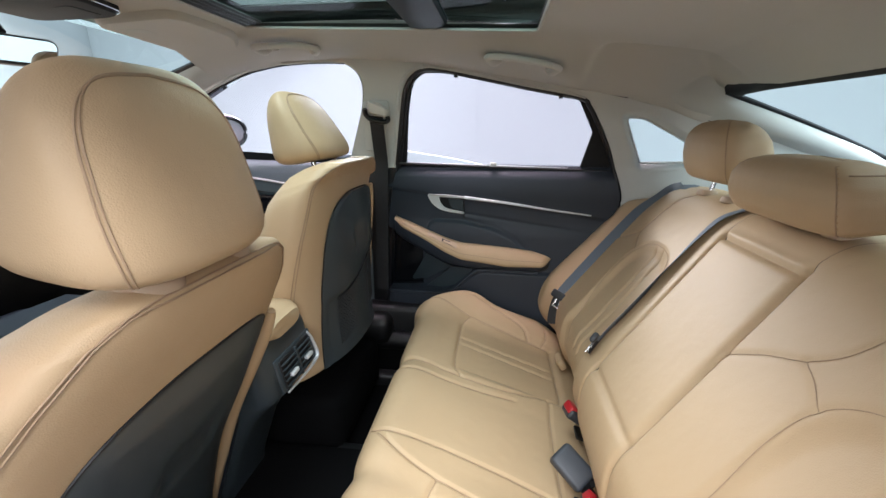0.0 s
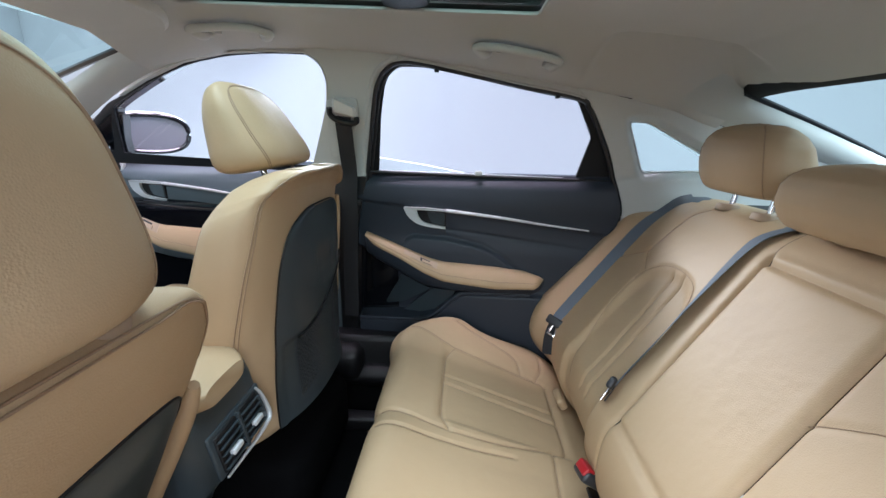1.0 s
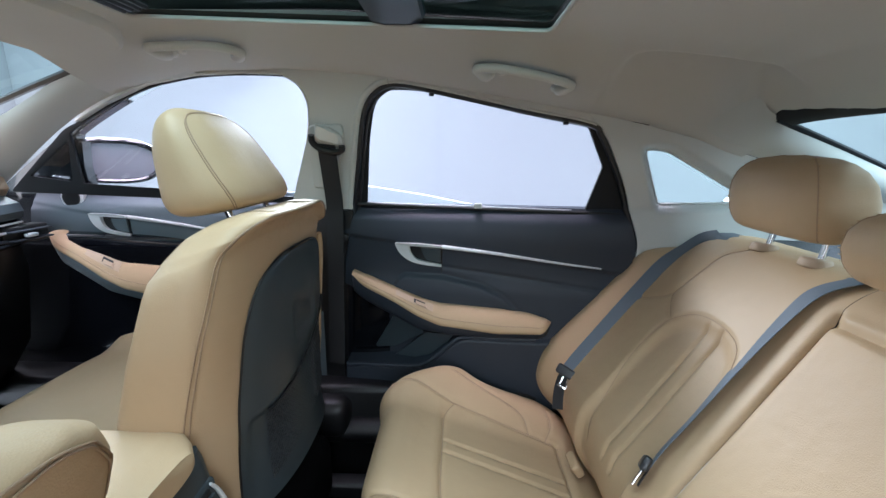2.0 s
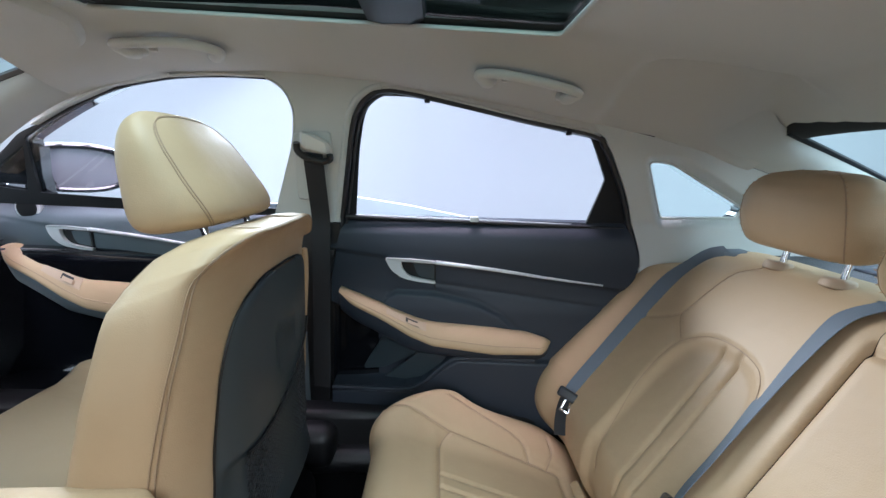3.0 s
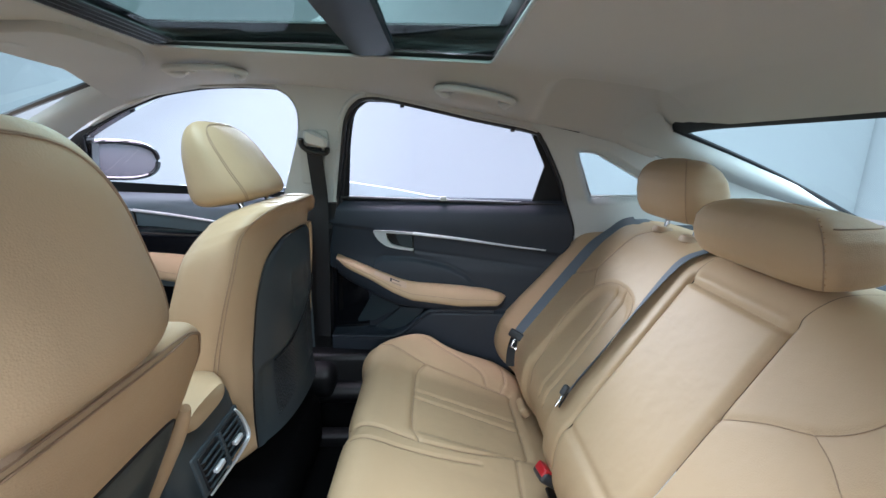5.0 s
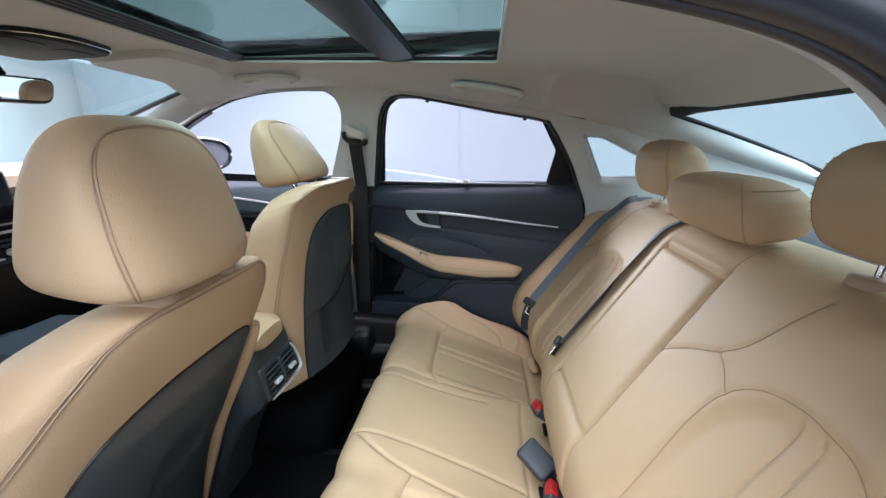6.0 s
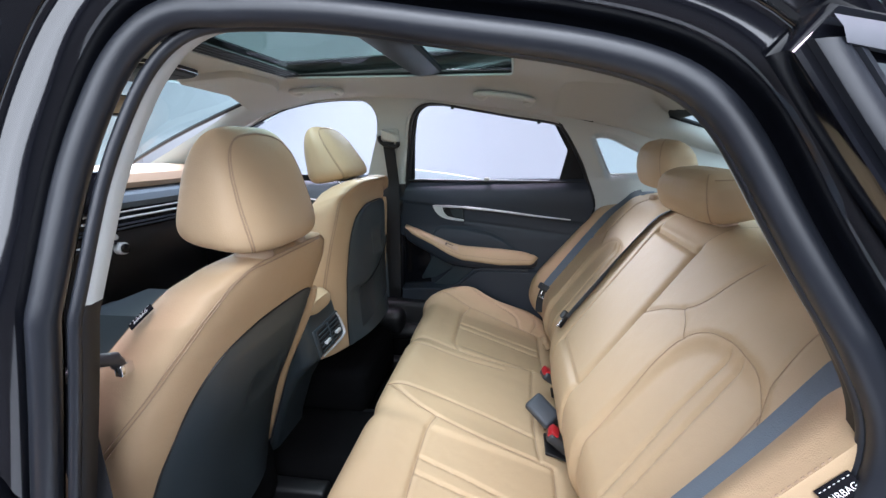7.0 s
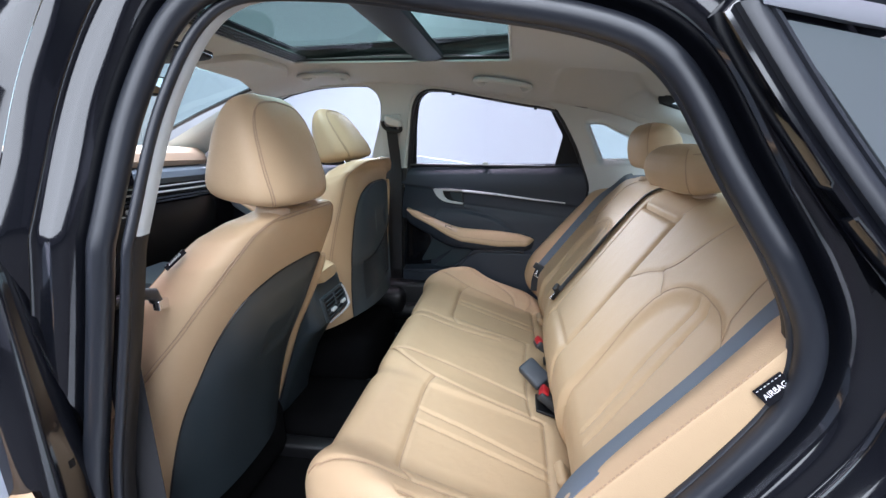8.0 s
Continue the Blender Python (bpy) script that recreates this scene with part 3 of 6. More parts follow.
def pillars():
    b = root("centre_pillar", -0.41, 1.45, 0.4, "grey upper and black lower centre pillar trim", "pillar", kind="structure")
    edge = [(float(x) - 0.004, float(z) + 0.003) for x, z in REAR_OPENING[5:32]]
    rear_line = [(float(x) + 0.001, float(z)) for x, z in FRONT_GLASS_PANE if x > -0.505 and (z < 1.3 or x > -0.5)]
    far_plate("upper_trim", [(-0.368, 1.015), *edge, (-0.20, 1.345), (-0.40, 1.385), (-0.497, 1.375), *rear_line, (-0.540, 1.040), (-0.548, 1.015)], [], TRIM_GREY, b, "light grey trim", -0.004, 0.03)
    v, f = tube([far_lift(x + 0.002, z + 0.001, -0.003) for x, z in rear_line], 0.003, 8)
    data_part("front_trim_edge", v, f, TRIM_GREY, b)
    v, f = tube([far_lift(x - 0.008, z + 0.004, -0.001) for x, z in [(-0.369, 1.015), *edge]], 0.0075, 10)
    data_part("trim_edge", v, f, TRIM_GREY, b)
    rail = [(float(x), float(z) + 0.003) for x, z in REAR_OPENING[30:52]]
    far_plate("roof_rail_rear", [*rail, (0.28, 1.275), (0.07, 1.315), (-0.24, 1.365)], [], FABRIC, b, "grey fabric roof rail", -0.003, 0.02)
    v, f = tube([far_lift(x, z + 0.001, -0.004) for x, z in rail], 0.003, 8)
    data_part("rail_edge", v, f, HANDLE_GREY, b)
    front = [(-1.095, 1.247), (-0.994, 1.287), (-0.855, 1.331), (-0.721, 1.350), (-0.598, 1.3535), (-0.490, 1.349)]
    far_plate("roof_rail_front", [*front, (-0.47, 1.39), (-0.72, 1.39), (-0.9, 1.36), (-1.0, 1.32)], [], FABRIC, b, "grey fabric roof rail", -0.003, 0.02)
    v, f = tube([far_lift(x, z + 0.001, -0.004) for x, z in smooth_line(front, 5)], 0.003, 8)
    data_part("rail_edge", v, f, HANDLE_GREY, b)
    far_plate("lower_trim", [(-0.53, 1.012), (-0.366, 1.012), (-0.40, 0.86), (-0.42, 0.35), (-0.50, 0.35), (-0.54, 0.8)], [], BLACK, b, "black trim", -0.012, 0.06)
    v, f = slab(round_poly([(-0.452, 1.236), (-0.364, 1.240), (-0.364, 1.195), (-0.386, 1.149), (-0.400, 1.092), (-0.423, 1.075), (-0.47, 1.075)], 0.012), lambda u, w, d_: far_lift(u, w, -0.012 + d_), 0.012, 0.003)
    data_part("height_slider", v, f, TRIM_GREY, b, "grey slider plate")
    v, f = slab(round_poly([(-0.432, 1.240), (-0.400, 1.232), (-0.366, 1.213), (-0.366, 1.184), (-0.412, 1.190), (-0.436, 1.200)], 0.010), lambda u, w, d_: far_lift(u, w, -0.036 + d_ + 0.25 * max(0, w - 1.215)), 0.026, 0.008)
    data_part("belt_guide_cover", v, f, HANDLE_GREY, b, "light grey guide cover")
    part("trim_button", cylinder(-0.392, side_y(-0.392, 0.93) - 0.016, 0.935, 0.010, 0.012, Matrix.Rotation(radians(90), 4, "X"), 24, bevel=0.003), BLACK, b)
    belt = root("front_seat_belt", -0.43, 1.44, 0.5, "black seat belt hanging from the centre pillar guide", "seat belt", "seat belts")
    v, f = tube([far_lift(x, z, -0.036) for x, z in smooth_line([(-0.440, 1.212), (-0.441, 1.196), (-0.428, 1.182), (-0.405, 1.174), (-0.380, 1.171), (-0.367, 1.176), (-0.366, 1.186)], 6)], 0.008, 8)
    data_part("guide_loop", v, f, BLACK, belt, "black plastic guide loop")
    zs = np.linspace(1.19, 0.55, 24)
    pts = [(-0.408 - 0.022 * (1.19 - z) / 0.6, side_y(-0.425, z) - 0.03 + 0.012 * (1.19 - z), z) for z in zs]
    v, f = ribbon(pts, [(1, -0.1, 0)] * len(pts), 0.048, 0.0016)
    data_part("webbing", v, f, WEB_BLACK, belt, "black webbing")
    a = root("front_pillar", -1.2, 1.45, 1.05, "light grey windscreen pillar trim", "pillar", kind="structure")
    lo = smooth_line([(-0.70, 1.352), (-0.92, 1.318), (-1.15, 1.228), (-1.46, 1.06), (-1.62, 0.98)], 8)
    hi = smooth_line([(-0.76, 1.33, 1.362), (-0.965, 1.352, 1.358), (-1.2, 1.385, 1.262), (-1.5, 1.42, 1.140), (-1.68, 1.44, 1.07)], 8)
    rows = []
    for k in range(9):
        u = k / 8
        rows.append([Vector(far_lift(x, z, -0.006)).lerp(Vector(h), u) + Vector((0, -0.022 * math.sin(math.pi * u), -0.004 * math.sin(math.pi * u))) * float(ease(0.0, 0.3, i / len(lo))) for i, ((x, z), h) in enumerate(zip(lo, hi))])
    v, f = loft(rows, False, False)
    data_part("pillar_trim", v, f, TRIM_GREY, a)
    c = root("rear_pillar", 0.6, 1.4, 0.93, "light grey rear pillar trim around a quarter window", "pillar", kind="structure")
    reveal = soft_poly([(0.345, 1.20, 0.03), (0.43, 1.203, 0.03), (0.665, 1.082, 0.02), (0.66, 1.025, 0.02), (0.43, 1.012, 0.03)])
    inner = soft_poly([(0.378, 1.184, 0.02), (0.432, 1.181, 0.02), (0.640, 1.074, 0.008), (0.632, 1.048, 0.008), (0.450, 1.043, 0.012)])
    edge = [(float(x) + 0.004, float(z) + 0.003) for x, z in REAR_OPENING[51:]]
    far_plate("pillar_trim", [(0.22, 1.265), *edge, (0.33, 0.80), (0.80, 0.80), (1.30, 0.96), (0.95, 1.06), (0.72, 1.135), (0.50, 1.20), (0.36, 1.235)], [reveal], TRIM_GREY, c, "", -0.006, 0.05)
    rows = [[far_lift(x * (1 - u) + x1 * u, z * (1 - u) + z1 * u, -0.006 + 0.034 * u ** 1.6 - 0.004 * math.sin(math.pi * u)) for (x, z), (x1, z1) in zip(reveal, inner)] for u in np.linspace(0, 1, 7)]
    v, f = loft(rows, True, False)
    fix_normals(data_part("window_reveal", v, f, TRIM_GREY, c, "pale sloped window reveal", 50))
    far_plate("quarter_pane", inner, [], QUARTER_GLASS, c, "tinted quarter window", 0.0285, 0.003).visible_shadow = False
    v, f = tube([far_lift(x, z, 0.026) for x, z in inner], 0.0035, 8, True)
    data_part("reveal_edge", v, f, TRIM_GREY, c)
    # curved skin from the side plate in to the rear glass
    lo = smooth_line([(0.36, 1.235), (0.50, 1.20), (0.72, 1.135), (0.95, 1.06), (1.30, 0.96)], 8)
    hi = smooth_line([(0.485, 1.245, 1.300), (0.54, 1.250, 1.278), (0.585, 1.258, 1.247), (0.80, 1.306, 1.174), (1.02, 1.357, 1.097), (1.30, 1.42, 0.985)], 8)
    rows = []
    for k in range(9):
        u = k / 8
        rows.append([Vector(far_lift(x, z, -0.006)).lerp(Vector(h), u) + Vector((0, -0.012 * math.sin(math.pi * u), -0.012 * math.sin(math.pi * u))) for (x, z), h in zip(lo, hi)])
    v, f = loft(rows, False, False)
    data_part("inner_skin", v, f, TRIM_GREY, c)


pillars()


# ---------------------------------------------------------------- roof
def roof_mid(x):
    return float(np.interp(x, [-1.05, -0.9, -0.7, -0.3, 0.085, 0.25, 0.4, 0.48, 0.54, 0.62], [1.378, 1.392, 1.400, 1.398, 1.376, 1.358, 1.338, 1.318, 1.290, 1.243]))


def roof_edge(x):
    return float(np.interp(x, [-1.05, -0.92, -0.7, -0.48, -0.38, -0.24, 0.07, 0.24, 0.36, 0.62], [1.27, 1.322, 1.357, 1.36, 1.353, 1.34, 1.29, 1.258, 1.238, 1.165]))


SUN_X0, SUN_X1, SUN_H = -0.66, 0.082, 0.333


def roof_z(x, y):
    e = roof_edge(x)
    half = side_y(x, e) - CY
    a = min(1.0, abs(y - CY) / half)
    z = roof_mid(x) - (roof_mid(x) - e) * float(ease(0.50 + 0.28 * float(ease(0.40, 0.58, x)), 1.0, a)) ** 1.2
    # steeper flank beside the head room of the rear seats, behind a crease
    s = abs(y - CY)
    start = 0.345
    p, q = x - 0.205, s - start + 0.012
    d = 0.5 * (p + q - math.sqrt((p - q) ** 2 + 0.004))
    f = min(1.0, max(0.0, (s - start) / (half - start)))
    hollow = 0.028 * float(ease(0.0, 0.026, d)) * (1 - f) * float(ease(0.60, 0.40, x))
    return z + hollow


def headliner():
    xs = sorted(set(list(np.linspace(-0.95, SUN_X0, 12)) + list(np.linspace(SUN_X0, SUN_X1, 24)) + list(np.linspace(SUN_X1, 0.616, 90))))
    verts, faces = [], []
    ny = 0
    rows = []
    for x in xs:
        half = side_y(x, roof_edge(x)) - CY
        ys = [CY - half + (half - SUN_H) * u for u in np.linspace(0, 1, 50)] + [CY + v for v in np.linspace(-SUN_H, SUN_H, 20)[1:-1]] + [CY + SUN_H + (half - SUN_H) * u for u in np.linspace(0, 1, 50)]
        ny = len(ys)
        back = 0.03 * float(ease(0.45, 0.605, x))
        rows.append([(x - back * ((y - CY) / half) ** 2, y, roof_z(x, y)) for y in ys])
    for r in rows:
        verts += r
    n = len(verts)
    verts += [(x, y, z + 0.012) for x, y, z in verts]
    for i in range(len(xs) - 1):
        for j in range(ny - 1):
            mx = (xs[i] + xs[i + 1]) / 2
            if SUN_X0 < mx < SUN_X1 and 49 <= j < 49 + 19:
                continue
            q = (i * ny + j, i * ny + j + 1, (i + 1) * ny + j + 1, (i + 1) * ny + j)
            faces += [q, tuple(n + k for k in reversed(q))]
    ob = data_part("ceiling", verts, faces, FABRIC, None, "", 60)
    tagged(ob, "grey fabric headliner with a sunroof opening", "headliner", kind="structure")


headliner()


def sunroof():
    s = root("sunroof", -0.29, CY, 1.40, "panoramic glass sunroof with black frame and cross bar", "sunroof")
    lo = round_poly([(SUN_X0, CY - SUN_H), (SUN_X1, CY - SUN_H), (SUN_X1, CY + SUN_H), (SUN_X0, CY + SUN_H)], 0.02, 6)
    hi = round_poly([(SUN_X0 + 0.04, CY - SUN_H + 0.014), (SUN_X1 - 0.005, CY - SUN_H + 0.014), (SUN_X1 - 0.005, CY + SUN_H - 0.014), (SUN_X0 + 0.04, CY + SUN_H - 0.014)], 0.02, 6)

    def top(x):
        return roof_mid(x) + 0.007
    rings = [[(x, y, roof_z(x, y) + 0.001) for x, y in lo], [(x, y, top(x) - 0.004) for x, y in lo], [(x, y, top(x)) for x, y in hi]]
    v, f = loft(rings, True, False)
    data_part("frame", v, f, BLACK, s, "black inner frame", 30)
    v, f = tube([(x, y, roof_z(x, y) + 0.001) for x, y in lo], 0.0040, 8, True)
    data_part("edge_trim", v, f, TRIM_GREY, s, "grey edge piping")
    for x0, x1 in ((SUN_X0 + 0.03, -0.20), (-0.155, SUN_X1 - 0.005)):
        xs = np.linspace(x0, x1, 8)
        rows = [[(x, y, top(x) + 0.004 + k) for y in (CY - SUN_H, CY + SUN_H)] for k in (0,) for x in xs]
        v, f = loft(rows, False, False)
        data_part("glass_panel", v, f, ROOF_GLASS, s, "dark green tinted glass")
    rings = []
    for y in np.linspace(CY - SUN_H, CY + SUN_H, 12):
        rings.append([(-0.235 + a, y, top(-0.2) + 0.006 + b) for a, b in ((0, 0.0), (0.008, -0.018), (0.03, -0.022), (0.075, -0.022), (0.095, -0.016), (0.10, 0.0), (0.08, 0.003), (0.02, 0.003))])
    v, f = loft(rings)
    data_part("cross_bar", v, f, CHARCOAL, s, "charcoal cross bar", 30)
    for k in range(4):
        x = SUN_X0 + 0.012 + 0.013 * k
        v, f = tube([(x, y, roof_mid(x) + 0.002 + 0.002 * k) for y in (CY - SUN_H + 0.02, CY + SUN_H - 0.02)], 0.0045, 6)
        data_part("deflector_rail", v, f, BLACK, s)
    # outer roof skin round the glass
    v, f = holed([(-1.1, CY - 0.60), (0.66, CY - 0.60), (0.66, CY + 0.60), (-1.1, CY + 0.60)], [[(SUN_X0 - 0.01, CY - SUN_H - 0.01), (SUN_X1 + 0.01, CY - SUN_H - 0.01), (SUN_X1 + 0.01, CY + SUN_H + 0.01), (SUN_X0 - 0.01, CY + SUN_H + 0.01)]],
                 lambda x, y, d: (x, y, 1.455 - 0.12 * max(0, x - 0.1) ** 1.2 - 0.22 * max(0, abs(y - CY) - 0.42) - d - 0.12 * max(0, x - 0.3)), 0.004)
    ob = data_part("roof_skin", v, f, PAINT)
    tagged(ob, "black painted car roof panel", "car roof", kind="structure")


sunroof()


def grab_handle(bar, feet):
    """A folded-up bar along the roof, its two feet turned down and out to the rail."""
    mid = Vector((*bar[len(bar) // 2], 1.33))
    g = root("grab_handle", *mid, "light grey folding grab handle on the roof rail", "grab handle", "grab handles")
    under = [Vector((x, y, roof_z(x, y) - 0.015)) for x, y in bar]
    tips = [Vector((x, y, roof_z(x, y) - 0.008)) for x, y in feet]
    line = smooth_line([tips[0], (tips[0] * 0.45 + under[0] * 0.55) + Vector((0, 0, -0.004)), *under, (tips[1] * 0.45 + under[-1] * 0.55) + Vector((0, 0, -0.004)), tips[1]], 7)
    n = len(line)
    swell = [0.0108 + 0.0035 * (math.exp(-((i / n - 0.06) / 0.07) ** 2) + math.exp(-((i / n - 0.93) / 0.07) ** 2)) for i in range(n)]
    v, f = tube(line, swell, 12, flat=0.8)
    data_part("grip", v, f, HANDLE_GREY, g)
    for p in tips:
        part("mount", rounded_box(p.x, p.y + 0.004, p.z + 0.005, 0.030, 0.022, 0.016, 0.007), HANDLE_GREY, g)
    p = tips[0].lerp(under[1], 0.5)
    part("coat_hook", rounded_box(p.x + 0.022, p.y + 0.01, roof_z(p.x, p.y) - 0.010, 0.014, 0.012, 0.012, 0.004), HANDLE_GREY, g)


grab_handle([(-0.040, 1.220), (-0.005, 1.212), (0.048, 1.215), (0.103, 1.221), (0.146, 1.230)], [(-0.018, 1.252), (0.130, 1.260)])
grab_handle([(-0.697, 1.216), (-0.650, 1.208), (-0.590, 1.203), (-0.548, 1.211), (-0.522, 1.234)], [(-0.690, 1.265), (-0.545, 1.268)])


def visor_and_console():
    s = root("sun_visor", -0.85, 1.08, 1.35, "grey sun visor folded up against the headliner", "sun visor")
    poly = round_poly([(-0.93, 0.93), (-0.71, 0.925), (-0.705, 1.15), (-0.755, 1.235), (-0.93, 1.25)], 0.05, 8)
    v, f = slab(poly, lambda x, y, d: (x, y, roof_z(x, y) - 0.017 + d), 0.020, 0.009)
    data_part("visor_panel", v, f, FABRIC, s)
    v, f = slab(round_poly([(-0.90, 0.99), (-0.85, 0.99), (-0.85, 1.07), (-0.90, 1.07)], 0.006), lambda x, y, d: (x, y, roof_z(x, y) - 0.0185 + d), 0.004, 0.001)
    data_part("warning_label", v, f, TRIM_GREY, s, "pale warning label")
    o = root("overhead_console", -0.84, CY, 1.36, "gloss black overhead console with map lights", "overhead console")
    poly = round_poly([(-0.985, CY - 0.09), (-0.85, CY - 0.115), (-0.80, CY - 0.08), (-0.782, CY), (-0.80, CY + 0.11), (-0.85, CY + 0.125), (-0.985, CY + 0.09)], 0.035, 8)
    v, f = slab(poly, lambda x, y, d: (x, y, roof_mid(x) - 0.016 + d), 0.025, 0.008)
    data_part("housing", v, f, FRAME_BLACK, o)
    for y in (-0.055, 0.055):
        v, f = slab(round_poly([(-0.90, CY + y - 0.035), (-0.83, CY + y - 0.04), (-0.83, CY + y + 0.04), (-0.90, CY + y + 0.035)], 0.015), lambda x, yy, d: (x, yy, roof_mid(x) - 0.018 + d), 0.006, 0.002)
        data_part("map_light", v, f, FRAME_BLACK, o, "dark map light lens")
    v, f = tube([(x, y, roof_mid(x) - 0.010) for x, y in poly], 0.0012, 6, True)
    data_part("chrome_edge", v, f, CHROME, o, "chrome edge")
    m = root("rear_view_mirror", -0.98, CY, 1.31, "black framed rear view mirror below the headliner", "mirror")
    shape = round_poly([(CY - 0.125, 1.325), (CY + 0.090, 1.325), (CY + 0.082, 1.270), (CY - 0.115, 1.270)], 0.022, 6)
    v, f = slab(shape, lambda y, z, d: (-0.96 - d + 0.3 * (y - CY) + 0.125 * (z - 1.3), y - 0.012, z + 0.003), 0.03, 0.006)
    data_part("casing", v, f, BLACK, m)
    v, f = slab(round_poly([(CY - 0.117, 1.320), (CY + 0.082, 1.320), (CY + 0.075, 1.275), (CY - 0.108, 1.275)], 0.018, 6), lambda y, z, d: (-0.957 - d + 0.3 * (y - CY) + 0.125 * (z - 1.3), y - 0.012, z + 0.003), 0.004, 0.001)
    data_part("mirror_glass", v, f, MIRROR, m)
    v, f = tube([(-0.98, CY, 1.33), (-1.0, CY, 1.36), (-1.03, CY, 1.372)], 0.012, 8)
    data_part("stalk", v, f, BLACK, m)


visor_and_console()


# ---------------------------------------------------------------- glass at both ends, shelf, dashboard
def windows_front_rear():
    w = root("windscreen", -1.3, CY, 1.05, "tinted windscreen glass", "windscreen", kind="structure")
    rows = []
    for k in range(7):
        u = k / 6
        half = 0.57 + 0.10 * u
        rows.append([(-0.975 - 0.85 * u + 0.055 * (1 - u) * (1 - (y / half) ** 2), CY + y, 1.358 + 0.03 * (1 - (y / half) ** 2) * (1 - u) - 0.31 * u + 0.02 * math.sin(math.pi * u)) for y in np.linspace(-half, half, 15)])
    v, f = loft(rows, False, False)
    data_part("windscreen_pane", v, f, WINDSCREEN_GLASS, w)
    v, f = tube([rows[i][-1] for i in range(7)], 0.008, 6)
    data_part("edge_seal", v, f, BLACK, w)
    b = root("rear_window", 0.9, CY, 1.0, "tinted rear window with a black printed border", "rear window", kind="structure")
    rows = []
    for k in range(9):
        u = k / 8
        half = 0.475 + 0.165 * u
        rows.append([(0.585 + 0.72 * u + 0.05 * (1 - (y / half) ** 2), CY + y, 1.247 - 0.262 * u + 0.012 * math.sin(math.pi * u)) for y in np.linspace(-half, half, 21)])
    v, f = loft(rows, False, False)
    data_part("rear_pane", v, f, REAR_PANE, b)
    top = [Vector(p) + Vector((-0.045 * (1 - 0.6 * (2 * i / 20 - 1) ** 4), 0, 0.030)) for i, p in enumerate(rows[0])]
    top2 = [Vector(p) + Vector((-0.004, 0, -0.005)) for p in rows[0]]
    low = [Vector(p) * (1 - k) + Vector(q) * k + Vector((-0.004, 0, -0.006)) for p, q, k in ((p, q, 0.10 + 0.30 * abs(2 * i / 20 - 1) ** 6) for i, (p, q) in enumerate(zip(rows[0], rows[1])))]
    v, f = loft([top, top2, low], False, False)
    data_part("black_border", v, f, FRAME_BLACK, b)
    for side in (0, -1):
        v, f = tube([Vector(r[side]) + Vector((0, 0, -0.004)) for r in rows], 0.007, 8)
        data_part("side_seal", v, f, FRAME_BLACK, b)
    s = root("parcel_shelf", 0.95, CY, 0.95, "dark speckled rear parcel shelf", "parcel shelf")
    part("shelf_board", rounded_box(0.98, CY, 0.945, 0.74, 1.30, 0.03, 0.01), SHELF, s)
    part("brake_light", rounded_box(1.24, CY, 0.975, 0.04, 0.16, 0.03, 0.006), GLOSS_BLACK, s, "gloss black brake light")
    for y in (-0.36, 0.36):
        part("speaker_cover", rounded_box(0.88, CY + y, 0.962, 0.20, 0.26, 0.008, 0.003), CHARCOAL, s)


SHELF = material("dark_shelf_felt", (0.05, 0.055, 0.062), 0.95, vary=0.45, spots=220, grain_size=900, bump=0.001)
windows_front_rear()


